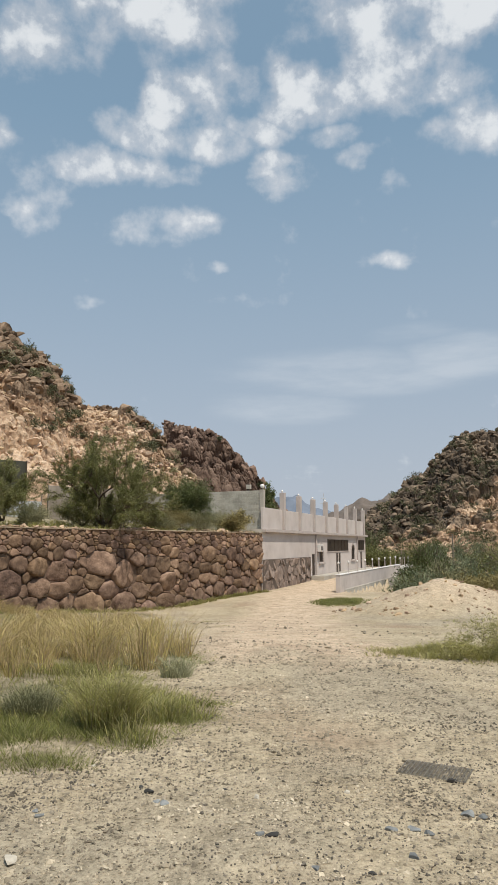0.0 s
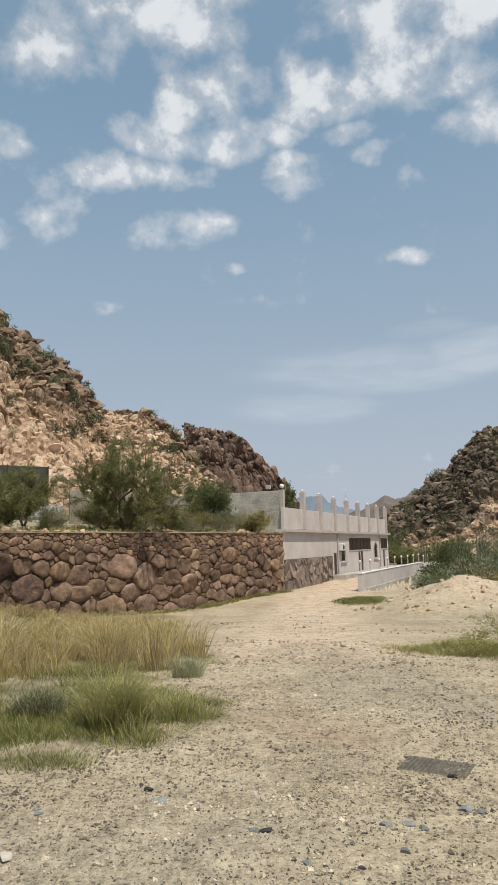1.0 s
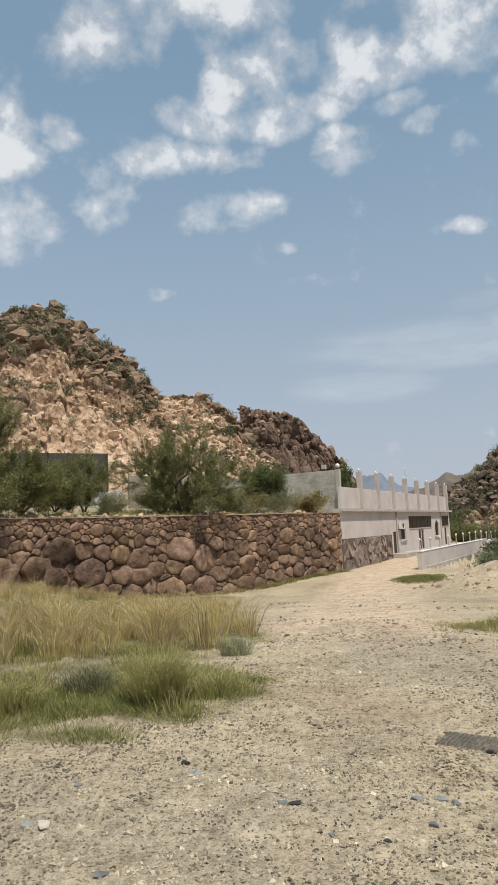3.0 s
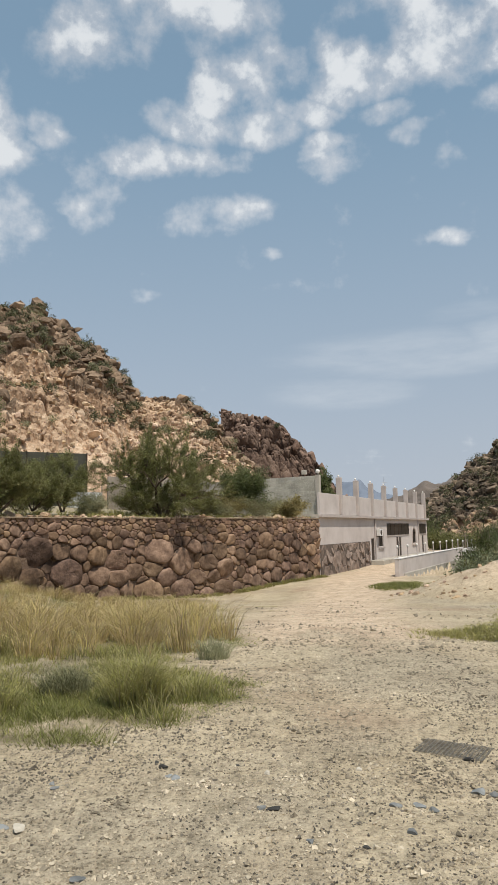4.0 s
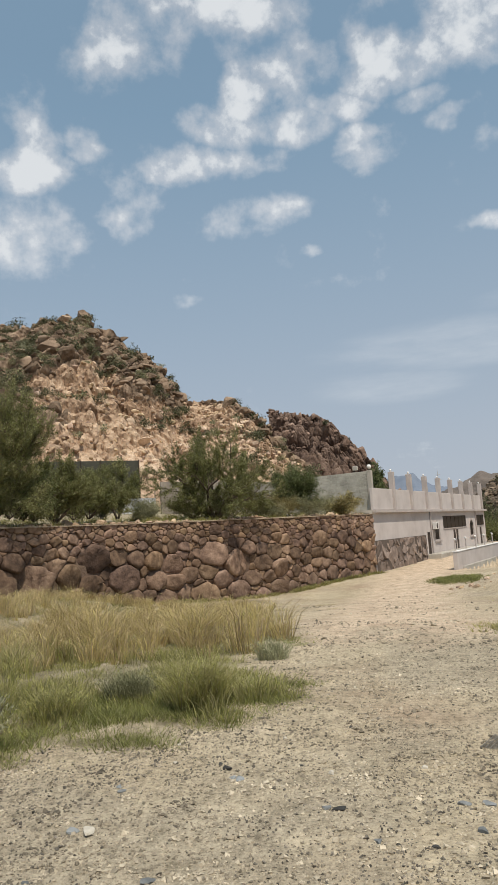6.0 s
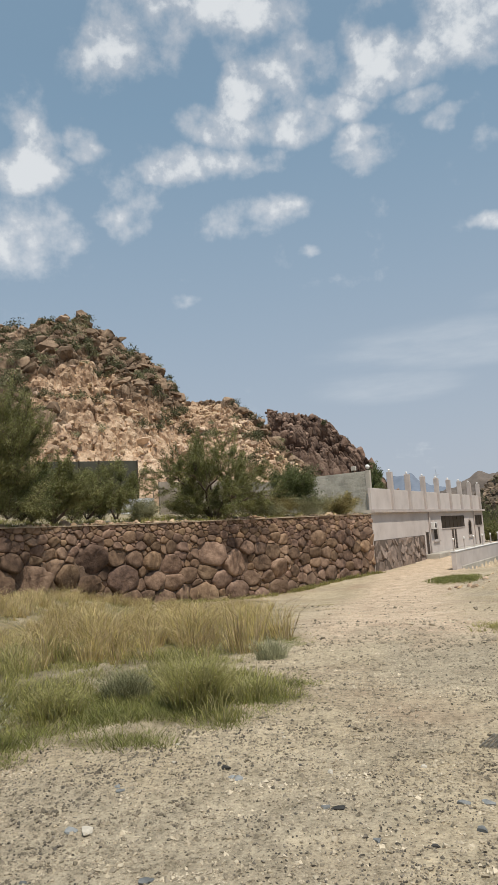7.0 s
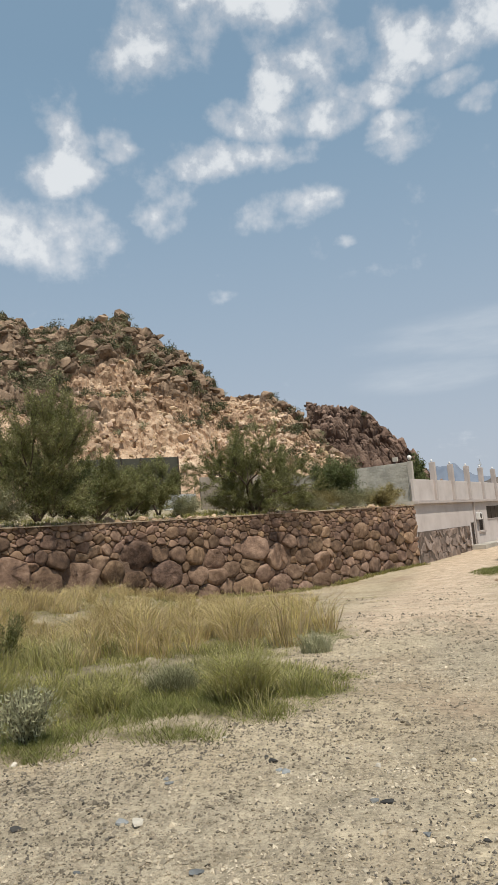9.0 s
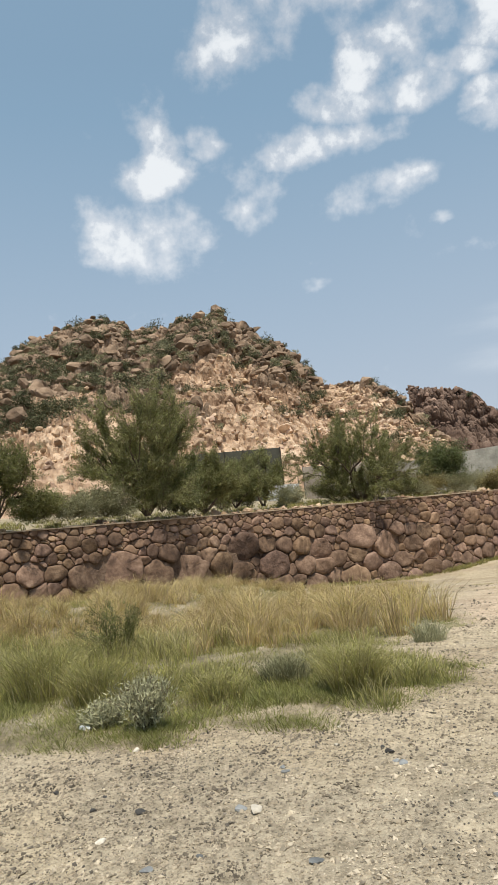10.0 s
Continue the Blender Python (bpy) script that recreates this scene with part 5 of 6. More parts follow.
for k, (az, dist, el, h, half, mat) in enumerate(((-4.0, 43.6, 1.4, 1.2, 1.5, M_LEAF_GREY), (-8.2, 41.6, 1.5, 1.5, 1.4, M_LEAF_GREY), (-6.6, 42.6, 1.5, 1.2, 1.2, M_LEAF_BROWN), (-27.0, 30.0, 2.4, 2.3, 1.3, M_LEAF_DARK), (-32.6, 27.4, 2.6, 1.1, 1.0, M_LEAF_GREY), (-35.0, 26.6, 2.8, 0.8, 0.9, M_LEAF_GREY), (-37.6, 25.6, 2.9, 1.0, 0.9, M_LEAF), (-17.6, 38.0, 1.9, 1.0, 1.0, M_LEAF_GREY), (-30.8, 28.0, 2.6, 2.1, 1.4, M_LEAF), (-28.0, 28.3, 2.6, 2.3, 1.4, M_LEAF), (-13.6, 39.4, 1.7, 1.7, 1.6, M_LEAF), (-10.4, 40.2, 1.6, 1.9, 1.7, M_LEAF), (-26.2, 31.0, 2.3, 2.2, 1.5, M_LEAF), (-21.0, 37.0, 2.2, 2.5, 1.5, M_LEAF), (-23.2, 34.0, 2.2, 2.2, 1.4, M_LEAF))):
    tree("shrub", on_terrace(az, dist, el), h, half, 60 + k, "low straggling grey-green shrub on the raised yard", 12000, 0.026, mat, 8, 1.2, 3, "shrub", 0.12, 0.02, leafy=3, group="yard shrubs")
# behind the house corner
tree("tree", (1.6, 62.0, 2.4), 4.3, 1.5, 70, "dark leafy tree behind the block wall", 12000, 0.07, M_LEAF_DARK, 5, 0.5, 4, radius=0.06, scatter=0.12)
# valley to the right
VALLEY = ((13.3, 62, -2.8, 2.6, 1.6, M_LEAF_DARK), (12.9, 57, -2.8, 1.5, 0.9, M_LEAF), (13.6, 56, -2.8, 2.3, 1.8, M_LEAF_BLUE), (15.2, 58, -2.8, 3.0, 2.2, M_LEAF_GREY), (14.2, 74, -3.0, 4.6, 3.0, M_LEAF_DARK), (16.6, 78, -3.0, 5.4, 3.4, M_LEAF_BLUE),
          (10.4, 92, -3.0, 4.2, 2.2, M_LEAF), (12.4, 96, -3.0, 3.6, 2.6, M_LEAF), (9.4, 108, -3.0, 6.5, 3.5, M_LEAF_DARK), (18.2, 64, -2.8, 3.4, 2.6, M_LEAF_BLUE), (19.6, 70, -3.0, 4.6, 3.4, M_LEAF), (22.2, 62, -2.8, 4.4, 4.0, M_LEAF),
          (24.6, 58, -2.8, 4.6, 3.4, M_LEAF), (17.2, 50, -2.6, 2.1, 1.9, M_LEAF_BROWN), (19.2, 46, -2.4, 1.9, 1.8, M_LEAF_BROWN), (21.0, 42, -2.2, 1.8, 1.6, M_LEAF_BROWN), (23.5, 45, -2.4, 2.2, 2.0, M_LEAF), (14.4, 108, -3.0, 5.6, 2.8, M_LEAF_DARK), (17.9, 112, -3.0, 4.6, 3.0, M_LEAF), (20.8, 104, -3.0, 5.0, 3.2, M_LEAF))
for k, (az, dist, z, h, half, mat) in enumerate(VALLEY):
    p = polar(az, dist)
    tree("valley_tree", (p.x, p.y, gz(p.x, p.y) - 0.1), h + (z - gz(p.x, p.y)), half, 80 + k, "bushy valley tree in the hollow beside the track", 9000, 0.075, mat, 7, 0.9, 3, radius=0.06, scatter=0.3, leafy=3, group="valley trees")


def scrub(name, P, n, rows_, seed, label, size=(0.5, 1.3), mat=None, per=440, bare=()):
    """Bushes all over a hillside, too many and too far to count, in loose bands; few on the bare faces (bearing from, to, share of the height)."""
    r = np.random.default_rng(seed)
    V, F, base, made = [], [], 0, 0
    while made < n:
        i, j = r.integers(0, P.shape[0]), int(r.uniform(*rows_) * (HILL_ROWS - 1))
        c = P[i, j]
        bearing = math.degrees(math.atan2(c[0], c[1]))
        if not -46 < bearing < 27 or fbm(c[0] * 0.16, c[1] * 0.16, c[2] * 0.16, 2) + 0.30 < r.random() * 0.6:
            continue
        if any(a < bearing < b and j < top * HILL_ROWS for a, b, top in bare) and r.random() < 0.85:
            continue
        made += 1
        s = size[0] + (size[1] - size[0]) * r.beta(1.2, 2.2)
        lobes = c + r.normal(0, 0.45, (5, 3)) * s * np.array([1, 1, 0.4]) + np.array([0, 0, s * 0.35])
        d = r.normal(size=(per, 3))
        d /= np.linalg.norm(d, axis=1, keepdims=True)
        q = lobes[r.integers(0, 5, per)] + d * np.array([1, 1, 0.8]) * s * 0.62 * r.uniform(0.35, 1.0, (per, 1))
        a = d + r.normal(size=(per, 3)) * 0.7
        a /= np.linalg.norm(a, axis=1, keepdims=True)
        b = np.cross(a, r.normal(size=(per, 3)))
        b /= np.linalg.norm(b, axis=1, keepdims=True)
        w = (0.035 + s * 0.034) * r.uniform(0.6, 1.3, (per, 1))
        V.append(np.stack([q - a * w * 1.4 - b * w * 0.8, q - a * w * 1.4 + b * w * 0.8, q + a * w * 1.4], 1).reshape(-1, 3))
        F.append(np.arange(3 * per).reshape(-1, 3) + base)
        base += 3 * per
    tagged(new(name, mesh_of(name, np.concatenate(V), np.concatenate(F), mat or M_LEAF)), label, "shrubs", kind="stuff")


FACE = ((-27, -14.5, 0.60), (-14.5, -1, 0.97), (-46, -30, 0.30))
scrub("hill_scrub", HILL_P, 300, (0.30, 0.985), 31, "dark green scrub bushes between the boulders of the hill", (0.7, 2.6), M_SCRUB, bare=FACE)
scrub("hill_scrub_pale", HILL_P, 300, (0.05, 1.0), 32, "olive and grey scrub on the hill slope", (0.4, 1.7), M_LEAF_GREY, 300, bare=FACE)
scrub("crag_scrub", CLIFF_P, 9, (0.5, 0.98), 33, "dark scrub on the crag", (0.6, 1.6), M_SCRUB)
scrub("far_hill_scrub", RIGHT_P, 340, (0.0, 0.985), 34, "dark scrub between the boulders of the far hill", (0.8, 2.4), M_SCRUB, 220)


# ---- grass ----
def blades(centres, heights, spreads, counts, width, r, lean=0.35, curl=0.5, short=False):
    """Tufts of tapering, bending blades."""
    centres, heights, spreads, counts = np.asarray(centres, float), np.asarray(heights, float), np.asarray(spreads, float), np.asarray(counts, int)
    k = np.repeat(np.arange(len(centres)), counts)
    n = len(k)
    a = r.uniform(0, 2 * np.pi, n)
    rad = np.sqrt(r.random(n)) * spreads[k]
    b = centres[k] + np.stack([np.cos(a) * rad, np.sin(a) * rad, np.zeros(n)], -1)
    h = heights[k] * r.uniform(0.45, 1.1, n)
    a2 = a + r.normal(0, 0.8, n)
    l = np.abs(r.normal(lean, 0.2, n))
    d = np.stack([np.cos(a2), np.sin(a2), np.zeros(n)], -1)
    mid = b + d * (h * l * 0.45)[:, None] + np.array([0, 0, 1]) * (h * 0.6)[:, None]
    tip = b + d * (h * (l * 1.0 + curl * r.random(n) * 0.6))[:, None] + np.array([0, 0, 1]) * (h * (1.0 - 0.25 * curl * r.random(n)))[:, None]
    a3 = r.uniform(0, 2 * np.pi, n)
    s = np.stack([np.cos(a3), np.sin(a3), np.zeros(n)], -1) * (width * r.uniform(0.6, 1.4, n))[:, None]
    if short:
        return np.stack([b - s, b + s, tip], 1).reshape(-1, 3), np.arange(3 * n).reshape(-1, 3)
    V = np.stack([b - s, b + s, mid - s * 0.7, mid + s * 0.7, tip], 1).reshape(-1, 3)
    F = (np.array([[0, 1, 3], [0, 3, 2], [2, 3, 4]])[None] + (np.arange(n) * 5)[:, None, None]).reshape(-1, 3)
    return V, F


def grass_field(name, n, region, weight, height, spread, count, width, mat, label, seed, lean=0.35, curl=0.5, short=False):
    r = np.random.default_rng(seed)
    c, h, s, q = [], [], [], []
    x0, x1, y0, y1 = region
    tries = 0
    while len(c) < n and tries < n * 60:
        tries += 1
        x, y = r.uniform(x0, x1), r.uniform(y0, y1)
        wgt = weight(x, y)
        if r.random() > wgt:
            continue
        f = r.uniform(0.5, 1.25) * (0.42 + 0.58 * wgt)
        c.append((x, y, gz(x, y) - 0.03))
        h.append(height * f)
        s.append(spread * f)
        q.append(int(count * f))
    V, F = blades(c, h, s, q, width, r, lean, curl, short)
    return tagged(new(name, mesh_of(name, V, F, mat)), label, "grass", kind="stuff")


def patchy(x, y, k=0.6, z=0.0):
    return min(1.0, max(0.0, 0.5 + 1.7 * fbm(x * k, y * k, z, 3)))


def dry_weight(x, y):
    g = float(grass_cover(x, y))
    start = 8.3 + 0.9 * float(smooth01((-3.5 - x) / 2.5)) + 1.2 * fbm(x * 0.5, y * 0.5, 6, 2)
    return g * float(smooth01((y - start) / 1.2)) * patchy(x, y, 0.75, 1.0) ** 1.6 * (1.0 if y < 19 else 0.6)


def olive_weight(x, y):
    g = float(grass_cover(x, y))
    mid = float(smooth01((y - 5.4) / 0.8)) * float(smooth01((12 - y) / 3.0))
    return g * mid * patchy(x, y, 0.8, 5.0) ** 1.5


def tall_weight(x, y):
    return float(grass_cover(x, y)) * float(smooth01((-3.2 - x) / 1.5)) * float(smooth01((13 - y) / 3)) * float(smooth01((y - 5.7) / 0.8)) * patchy(x, y, 0.7, 3.0)


def under_weight(x, y):
    return float(grass_cover(x, y)) * (0.35 + 0.65 * patchy(x, y, 1.1, 14.0))


def green_weight(x, y):
    g = float(grass_cover(x, y))
    near = float(smooth01((8.6 - y) / 1.5))
    return g ** 0.5 * max(near, 0.2) * (0.3 + 0.7 * patchy(x, y, 1.3, 8.0))


def edge_weight(x, y):
    """Thin green that creeps out over the gravel."""
    e = float(np.interp(y, [4.6, 5.2, 6.4, 9.2, 13, 20], [-3.2, -1.0, 0.1, -0.2, -0.5, -1.4]))
    return max(0.0, patchy(x, y, 0.9, 11.0) - 0.30) * 1.8 * float(smooth01((e - x) / 0.5))


grass_field("dry_grass", 760, (-15, 0.4, 7.5, 30), dry_weight, 0.80, 0.20, 120, 0.0055, M_GRASS_DRY, "tall dry straw-coloured grass tufts below the wall", 51, 0.42, 0.9)
grass_field("olive_grass", 620, (-9, 0.4, 5.2, 14), olive_weight, 0.25, 0.16, 46, 0.0045, M_GRASS_OLIVE, "olive green grass and weeds", 52, 0.42, 0.6)
grass_field("tall_green_grass", 330, (-10, -2.6, 5.5, 13), tall_weight, 0.58, 0.18, 80, 0.005, M_GRASS_OLIVE, "tall yellowish green grass with seed heads", 59, 0.34, 0.7)
grass_field("under_grass", 6800, (-14, 0.4, 5.0, 26), under_weight, 0.17, 0.20, 18, 0.006, M_GRASS_OLIVE, "low mixed grass between the taller tufts", 50, 0.6, 0.6, True)
grass_field("green_grass", 19000, (-7, 0.4, 4.35, 9.5), green_weight, 0.11, 0.14, 14, 0.006, M_GRASS_GREEN, "short fresh green grass along the gravel's edge", 53, 0.6, 0.5, True)
grass_field("track_weeds", 900, (-4, 8, 10, 40), lambda x, y: max(0.0, patchy(x, y, 0.45, 21.0) - 0.55) * 2.0 * float(smooth01((abs(x - float(track_centre(y))) - 0.8) / 1.0)), 0.07, 0.16, 14, 0.008, M_GRASS_OLIVE, "thin low weeds scattered beside the track", 49, 0.8, 0.5, True)
grass_field("creeping_grass", 3000, (-5, 0.4, 4.6, 16), edge_weight, 0.06, 0.14, 18, 0.006, M_GRASS_GREEN, "thin low green growth on the gravel", 54, 0.8, 0.5, True)
grass_field("verge_grass", 720, (1.2, 6.6, 10.6, 14.6), lambda x, y: float(smooth01(1.25 - math.hypot((x - 4.1) / 2.2, (y - 12.3) / 1.1))) * patchy(x, y, 1.2, 4), 0.24, 0.15, 34, 0.0055, M_BROOM, "low olive grass at the side of the yard", 55, 0.5, 0.5)
grass_field("track_grass", 420, (2.6, 7.6, 35, 43), lambda x, y: float(smooth01(1.25 - math.hypot((x - 5.0) / 1.7, (y - 38.7) / 2.8))), 0.22, 0.2, 26, 0.012, M_GRASS_GREEN, "green grass patch by the track near the parapet", 56, 0.5, 0.5)
grass_field("wall_foot_grass", 500, (-13, 1.5, 26, 48), lambda x, y: max(0.0, 1 - abs(min(((Vector((x, y)) - a).dot(Vector(((b - a).y, -(b - a).x)).normalized()) if 0 <= (Vector((x, y)) - a).dot((b - a).normalized()) <= (b - a).length else 9.0) for a, b in zip(WALL_LINE, WALL_LINE[1:])) - 0.35) / 0.45), 0.28, 0.2, 22, 0.012, M_GRASS_OLIVE, "dark weeds along the foot of the stone wall", 57, 0.5, 0.5)


def terrace_grass():
    r = np.random.default_rng(58)
    c, h, s, q = [], [], [], []
    for _ in range(560):
        t, d = r.uniform(8, WALL_LEN), 0.5 + 9 * r.random() ** 1.5
        p, u = wall_at(t)
        f = t / WALL_LEN
        n = p + Vector((-0.80 - 0.10 * f, 0.35 + 0.25 * f)).normalized() * d
        c.append((n.x, n.y, terrace_z(d) - 0.05))
        h.append(r.uniform(0.15, 0.42))
        s.append(0.2)
        q.append(24)
    V, F = blades(c, h, s, q, 0.012, r, 0.4, 0.5)
    tagged(new("yard_grass", mesh_of("yard_grass", V, F, M_GRASS_OLIVE)), "dry and green grass tufts on the raised yard", "grass", kind="stuff")


terrace_grass()


def broom_bush(name, x, y, height, half, stems, mat, label, seed, width=0.004, lean=0.45):
    """A bush of fine upright stems."""
    r = np.random.default_rng(seed)
    e = empty(name, Matrix.Translation((x, y, gz(x, y))), label, "shrub")
    n = 26
    a, rad = r.uniform(0, 2 * np.pi, n), np.sqrt(r.random(n)) * half * 0.6
    c = np.stack([x + np.cos(a) * rad, y + np.sin(a) * rad, np.full(n, gz(x, y) - 0.03)], -1)
    V, F = blades(c, np.full(n, height) * (1.1 - 0.5 * rad / half), np.full(n, half * 0.22), np.full(n, stems // n), width, r, lean, 0.3)
    part("branchwork", mesh_of("branchwork", V, F, mat), mat, e)
    tips = np.stack([V.reshape(-1, 5, 3)[:, 2], V.reshape(-1, 5, 3)[:, 4]], 1)
    part("foliage", leaf_mesh("foliage", tips, stems * 2, 0.009, 0.012, mat, r, 3.0), mat, e)
    return e


broom_bush("broom_bush", -1.33, 6.62, 0.56, 0.36, 1900, M_BROOM, "dense olive broom bush at the edge of the gravel", 61)
broom_bush("broom_bush", -2.15, 7.1, 0.36, 0.34, 900, M_LEAF_GREY, "low grey-green bush among the grass", 62)
broom_bush("broom_bush", -2.6, 6.3, 0.34, 0.36, 900, M_BROOM, "low olive bush among the grass", 63)
broom_bush("broom_bush", -0.95, 9.3, 0.34, 0.26, 500, M_LEAF_SILVER, "pale grey herb beside the dry grass", 64)
broom_bush("broom_bush", -3.9, 6.2, 0.55, 0.4, 1300, M_BROOM, "tall olive weed clump", 65)
broom_bush("broom_bush", -4.9, 6.6, 0.75, 0.5, 1500, M_BROOM, "tall grey-green weed clump", 66)


def herb(name, x, y, height, half, seed, mat, label, stems=16, leaves=2600, leaf=0.014, levels=2):
    return tree(name, (x, y, gz(x, y) - 0.02), height, half, seed, label, leaves, leaf, mat, stems, 0.42, levels, "shrub", 0.022, 0.02, lift=0.14, spread=0.26, leafy=2)


herb("weed", -2.82, 5.32, 0.50, 0.27, 71, M_LEAF_SILVER, "silvery grey leafy weed at the edge of the gravel", 22, 3400, 0.012)
herb("weed", -3.25, 5.42, 0.28, 0.24, 72, M_LEAF_SILVER, "small silvery grey leafy weed clump", 12, 1500)
sapling = polar(-31.3, 10.2)
tree("acacia_sapling", (sapling.x, sapling.y, gz(sapling.x, sapling.y) - 0.03), 0.95, 0.45, 76, "young feathery acacia standing in the tall grass", 4200, 0.012, M_LEAF, 5, 0.6, 3, "shrub", 0.03, 0.02, lift=0.08, spread=0.4, leafy=2)
tree("thorn_bush", (4.45, 11.9, gz(4.45, 11.9) - 0.03), 0.72, 0.95, 73, "sprawling grey-green thorn bush with bare twigs", 9000, 0.012, M_BROOM, 9, 0.9, 4, "shrub", 0.05, 0.016, lift=0.05, spread=0.5)
tree("thorn_bush", (5.7, 12.2, gz(5.7, 12.2) - 0.03), 0.8, 0.9, 74, "low grey-green thorn bush at the side of the yard", 10000, 0.012, M_LEAF_GREY, 8, 1.0, 4, "shrub", 0.05, 0.016)
tree("thorn_bush", (3.5, 11.6, gz(3.5, 11.6) - 0.03), 0.42, 0.55, 75, "small thorn bush with bare twigs", 2600, 0.012, M_BROOM, 7, 1.0, 3, "shrub", 0.04, 0.012)


# ---- stones and litter on the ground ----
def build_gravel():
    r = np.random.default_rng(77)
    n = 98000
    d = 2.2 + 13 * r.beta(1.0, 2.5, n)
    a = np.radians(r.uniform(-46, 27, n))
    x, y = d * np.sin(a), d * np.cos(a)
    keep = (grass_cover(x, y) < r.uniform(0.05, 0.9, n))
    dens = np.array([fbm(p * 0.9, q * 0.9, 3) for p, q in zip(x, y)])
    keep &= (dens + 0.30 > r.uniform(-0.25, 0.55, n))
    x, y, d = x[keep], y[keep], d[keep]
    size = np.clip(np.exp(r.normal(math.log(0.0060), 0.45, len(x))), 0.003, 0.02) * (0.8 + 0.06 * d)
    rough = np.array([relief(p, q) for p, q in zip(x, y)])
    V, F = strewn(np.stack([x, y, ground_z(x, y) + rough + size * 0.15], -1), size, PEBBLES, r, 0.6)
    tagged(new("gravel", mesh_of("gravel", V, F, M_PEBBLE)), "loose mixed gravel scattered over the sandy ground", "gravel", kind="stuff")
    # darker, coarser chips in loose patches
    n = 26000
    d = 2.4 + 8 * r.beta(1.1, 3.2, n)
    a = np.radians(r.uniform(-46, 27, n))
    x, y = d * np.sin(a), d * np.cos(a)
    dens = np.array([fbm(p * 0.7 + 9, q * 0.7, 5) for p, q in zip(x, y)])
    keep = (grass_cover(x, y) < 0.4) & (dens + 0.1 > r.uniform(-0.1, 0.5, n))
    x, y, d = x[keep], y[keep], d[keep]
    size = np.clip(np.exp(r.normal(math.log(0.0058), 0.42, len(x))), 0.003, 0.016) * (0.8 + 0.05 * d)
    rough = np.array([relief(p, q) for p, q in zip(x, y)])
    V, F = strewn(np.stack([x, y, ground_z(x, y) + rough + size * 0.3], -1), size, PEBBLES, r, 0.85)
    tagged(new("dark_gravel", mesh_of("dark_gravel", V, F, M_CHIP)), "dark grey-brown stone chips among the gravel", "gravel", kind="stuff")


build_gravel()


def build_track_stones():
    """Small stones and clods over the track and the open ground beyond the gravel."""
    r = np.random.default_rng(78)
    n = 7000
    d, a = 10 + 28 * r.beta(1.0, 1.8, n), np.radians(r.uniform(-16, 24, n))
    x, y = d * np.sin(a), d * np.cos(a)
    dens = np.array([fbm(p * 0.4, q * 0.4, 12) for p, q in zip(x, y)])
    keep = (grass_cover(x, y) < 0.3) & (dens + 0.12 > r.uniform(-0.1, 0.5, n))
    x, y = x[keep], y[keep]
    size = np.clip(np.exp(r.normal(math.log(0.016), 0.5, len(x))), 0.006, 0.07)
    rough = np.array([relief(p, q) for p, q in zip(x, y)])
    V, F = strewn(np.stack([x, y, ground_z(x, y) + rough + size * 0.2], -1), size, PEBBLES, r, 0.6)
    tagged(new("track_stones", mesh_of("track_stones", V, F, M_PEBBLE)), "small stones and clods scattered over the dirt track", "gravel", kind="stuff")


build_track_stones()


def surface_z(x, y):
    return gz(x, y) + relief(x, y)


def loose_stone(x, y, size, mat, label, seed):
    v, f = rock_shape(seed, 14, 2, 0.7)
    ob = part("stone", mesh_of("stone", v * size * 0.72, f, mat), mat)
    ob.matrix_basis = Matrix.Translation((x, y, surface_z(x, y) + size * 0.10)) @ Matrix.Rotation(seed * 1.3, 4, "Z")
    tagged(ob, label, "stone", "loose stones on the gravel")


LOOSE = [
    (-0.68, 4.89, 0.056, "k"), (-0.55, 4.68, 0.062, "b"), (-0.74, 4.99, 0.035, "k"), (0.13, 4.12, 0.062, "k"), (0.06, 4.11, 0.040, "b"),
    (0.83, 4.27, 0.050, "b"), (0.97, 4.29, 0.070, "b"), (1.04, 4.23, 0.050, "b"), (0.87, 3.89, 0.053, "b"), (0.34, 3.74, 0.041, "b"),
    (0.62, 3.71, 0.037, "k"), (-1.29, 4.50, 0.061, "b"), (1.42, 5.11, 0.059, "k"), (1.36, 4.54, 0.075, "b"), (1.44, 4.50, 0.062, "b"),
    (-1.17, 5.45, 0.034, "w"), (-1.08, 5.03, 0.031, "w"), (-0.38, 5.73, 0.034, "w"), (-0.35, 5.59, 0.029, "w"), (0.66, 4.89, 0.047, "w"),
    (0.05, 4.78, 0.054, "w"), (-1.24, 3.86, 0.072, "w"), (0.16, 5.87, 0.035, "k"), (-0.36, 6.89, 0.041, "k"), (-0.16, 4.94, 0.030, "k"),
    (-2.78, 4.05, 0.044, "k"), (-1.97, 3.80, 0.062, "k"), (-1.34, 3.87, 0.063, "b"), (-2.32, 3.81, 0.040, "k"), (-2.39, 4.04, 0.034, "k"),
    (-3.40, 5.30, 0.071, "w"), (-4.13, 5.44, 0.054, "w"), (-2.64, 4.85, 0.053, "w"), (-1.53, 3.11, 0.059, "b"), (-1.33, 3.29, 0.039, "b"),
    (-1.99, 3.41, 0.055, "w"), (-0.73, 3.31, 0.063, "b"), (-2.77, 5.96, 0.051, "w"), (-1.33, 4.56, 0.046, "b"), (-0.60, 4.71, 0.041, "b"),
]
for k, (x, y, size, tone) in enumerate(LOOSE):
    loose_stone(x, y, size, {"k": M_STONE_BLACK, "b": M_STONE_BLUE, "w": M_STONE_PALE}[tone], {"k": "small black angular stone on the gravel", "b": "blue-grey stone lying on the gravel", "w": "pale whitish stone on the ground"}[tone], 500 + k)


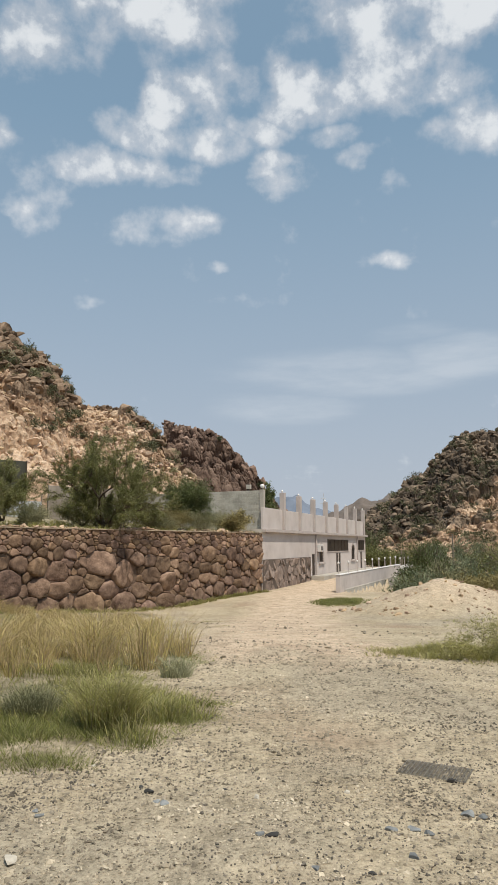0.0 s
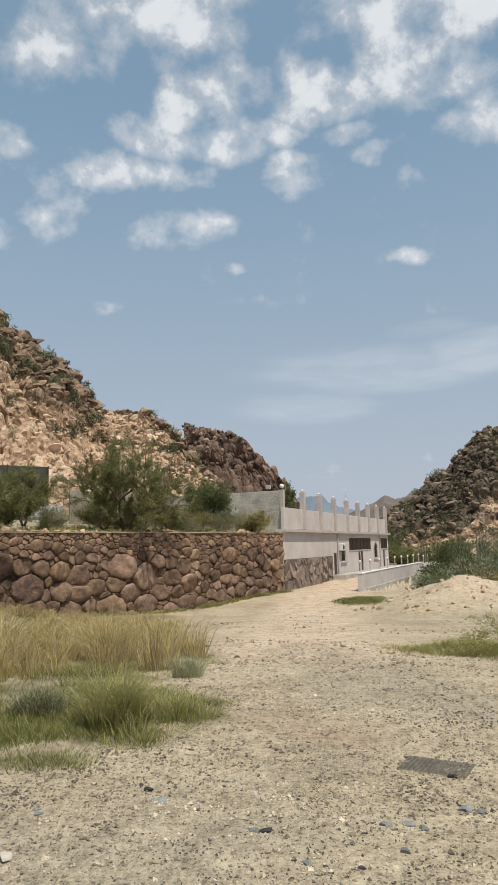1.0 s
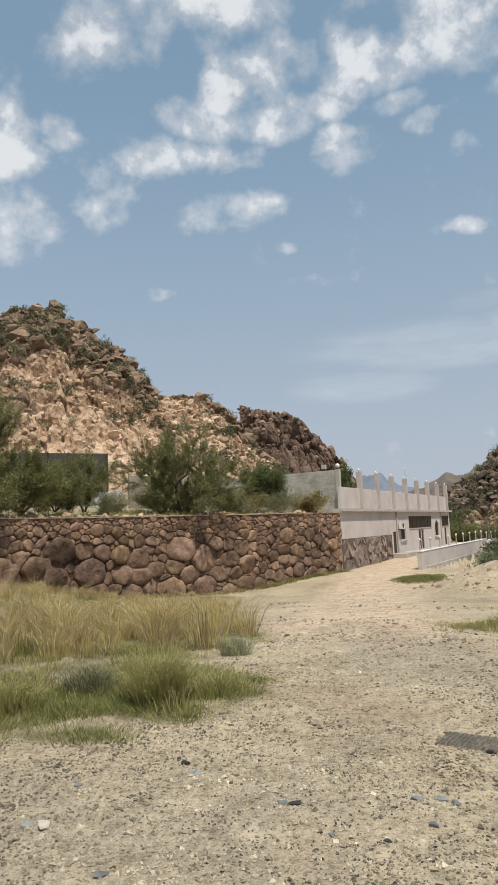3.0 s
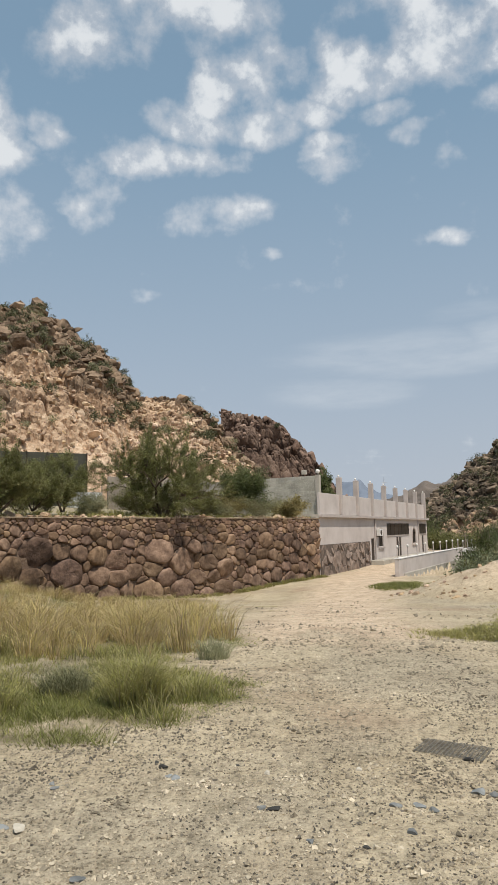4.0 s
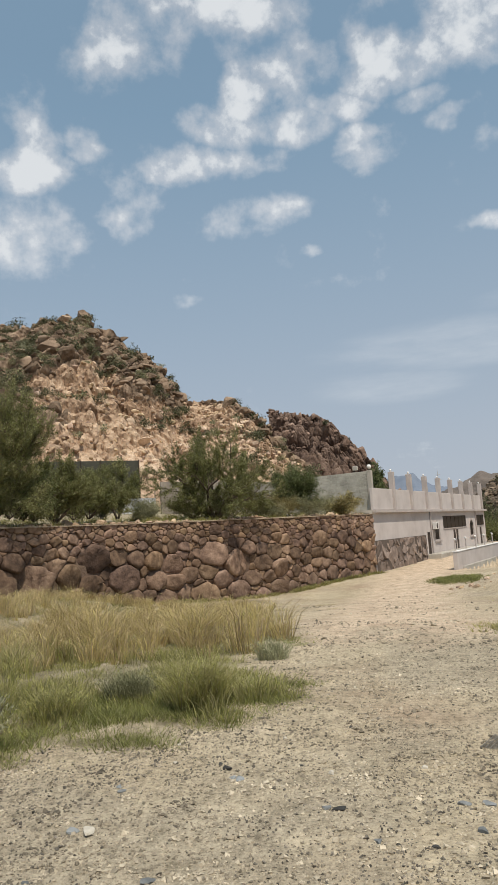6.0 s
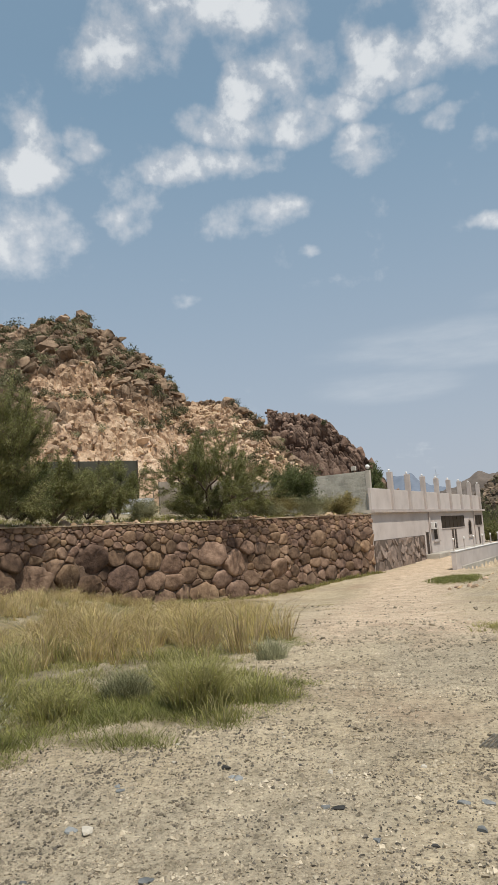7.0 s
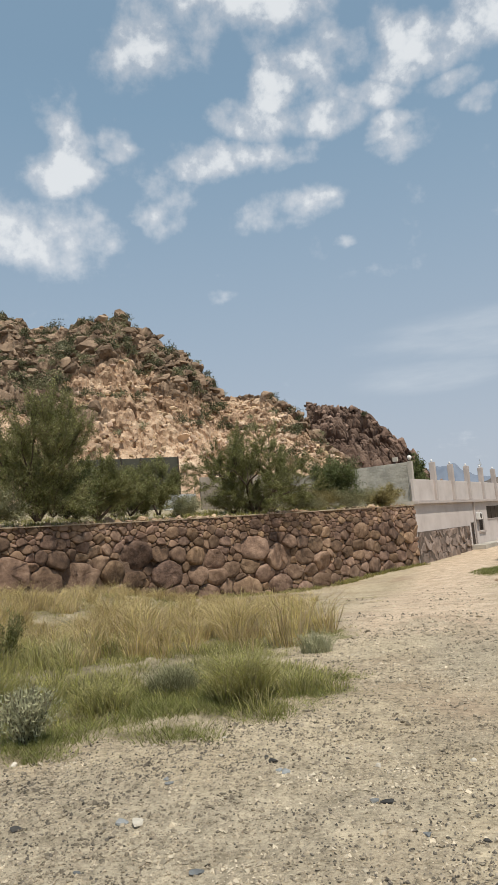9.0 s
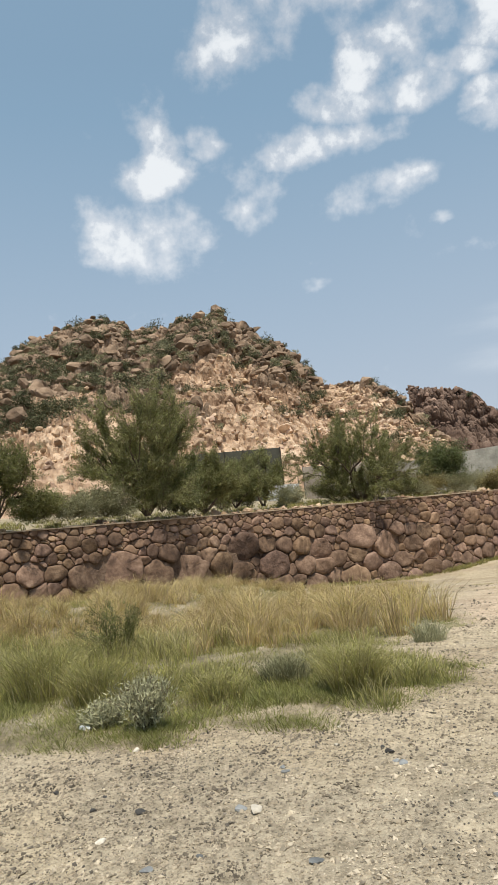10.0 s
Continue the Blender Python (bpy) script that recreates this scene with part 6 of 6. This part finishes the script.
def build_mesh_mat():
    """A piece of steel mesh that lies half sunk in the gravel."""
    c = Vector((1.36, 5.30))
    z = surface_z(c.x, c.y) + 0.004
    m = Matrix.Translation((c.x, c.y, z)) @ Matrix.Rotation(radians(-28), 4, "Z") @ Matrix.Rotation(radians(1), 4, "X")
    e = empty("steel_mesh", m, "piece of rusty steel mesh lying on the gravel", "mesh")
    n = 15
    for axis in (0, 1):
        for i in range(n + 1):
            t = -0.25 + 0.5 * i / n
            bm = box_bm(-0.26, 0.26, t - 0.0022, t + 0.0022, 0.002 * axis, 0.002 * axis + 0.004, 0, None)
            bmesh.ops.transform(bm, matrix=m @ Matrix.Diagonal((0.95, 0.6, 1, 1)) @ Matrix.Rotation(radians(90 * axis), 4, "Z"), verts=bm.verts[:])
            part("bar", bm, M_MESH, e)


build_mesh_mat()


def build_litter():
    m = Matrix.Translation((-3.42, 5.30, surface_z(-3.42, 5.30) + 0.022)) @ Matrix.Rotation(radians(80), 4, "Z") @ Matrix.Rotation(radians(90), 4, "X")
    e = empty("plastic_bottle", m, "crushed white plastic bottle lying at the grass edge", "bottle")
    part("body", lathe_bm([(0.018, -0.06), (0.022, -0.05), (0.020, -0.01), (0.022, 0.03), (0.011, 0.055), (0.010, 0.062)], 12, m), M_PLASTIC, e, "", True)
    part("cap", lathe_bm([(0.012, 0.063), (0.012, 0.075)], 10, m), M_NET, e, "dark green screw cap")


build_litter()


def build_rubble():
    """Pale rubble along the top of the stone wall and over the spoil heap."""
    r = np.random.default_rng(91)
    P, S = [], []
    for _ in range(1100):
        t = r.uniform(12, WALL_LEN - 1)
        dens = fbm(t * 0.35, 1.7)
        if dens + 0.25 < r.random() * 0.6:
            continue
        p, u = wall_at(t)
        f = t / WALL_LEN
        d = 0.02 + 1.5 * r.random() ** 1.6
        n = p + Vector((-0.80 - 0.10 * f, 0.35 + 0.25 * f)).normalized() * d
        P.append((n.x, n.y, 2.46 + max(0, d - 0.5) * 0.075))
        S.append(min(0.4, math.exp(r.normal(math.log(0.09), 0.5))))
    V, F = strewn(P, S, ROCKS, r, 0.7)
    tagged(new("wall_rubble", mesh_of("wall_rubble", V, F, M_ROCK_TAN)), "loose rubble stones along the top of the wall", "rubble", kind="stuff")
    P, S = [], []
    for _ in range(420):
        a, q = r.uniform(0, 2 * math.pi), math.sqrt(r.random())
        x, y = MOUND.x + 5.0 * q * math.cos(a), MOUND.y + 4.0 * q * math.sin(a)
        dx, dy = x - MOUND.x, y - MOUND.y
        e = math.hypot((dx * 0.95 + dy * 0.3) / 4.6, (-dx * 0.3 + dy * 0.95) / 3.6)
        z = surface_z(x, y) + float(heap_rise(e, fbm(x * 0.6, y * 0.6, 5, 3)))
        P.append((x, y, z + 0.01))
        S.append(min(0.24, math.exp(r.normal(math.log(0.045), 0.6))))
    V, F = strewn(P, S, SMALL_ROCKS, r, 0.7)
    tagged(new("heap_stones", mesh_of("heap_stones", V, F, M_ROCK_TAN)), "stones scattered over the spoil heap", "rubble", kind="stuff")


build_rubble()


def build_poles():
    for k, (az, dist, z0, z1) in enumerate(((12.4, 84, -3.0, 0.95), (16.4, 82, -3.0, 2.75), (20.0, 84, -3.0, 2.6))):
        p = polar(az, dist)
        e = empty("utility_pole", Matrix.Translation((p.x, p.y, z0)), "thin weathered utility pole among the valley trees", "pole", "valley poles")
        part("post", lathe_bm([(0.14, z0), (0.09, z1)], 8, Matrix.Translation((p.x, p.y, 0))), M_WOOD, e)
        part("cross_arm", box_bm(-0.4, 0.4, -0.04, 0.04, z1 - 0.35, z1 - 0.27, 0, Matrix.Translation((p.x, p.y, 0))), M_WOOD, e)


build_poles()


def build_mast():
    """A slender mast far up the valley, behind the house."""
    p = polar(6.2, 150)
    z0 = gz(p.x, p.y) - 0.1
    e = empty("radio_mast", Matrix.Translation((p.x, p.y, z0)), "slender grey metal mast far up the valley", "mast")
    part("shaft", lathe_bm([(0.22, z0), (0.12, 9.5), (0.05, 12.6)], 8, Matrix.Translation((p.x, p.y, 0))), M_SHEET, e)
    for z, half in ((10.4, 0.7), (11.4, 0.5)):
        part("cross_arm", box_bm(-half, half, -0.05, 0.05, z, z + 0.12, 0, Matrix.Translation((p.x, p.y, 0))), M_SHEET, e)


build_mast()
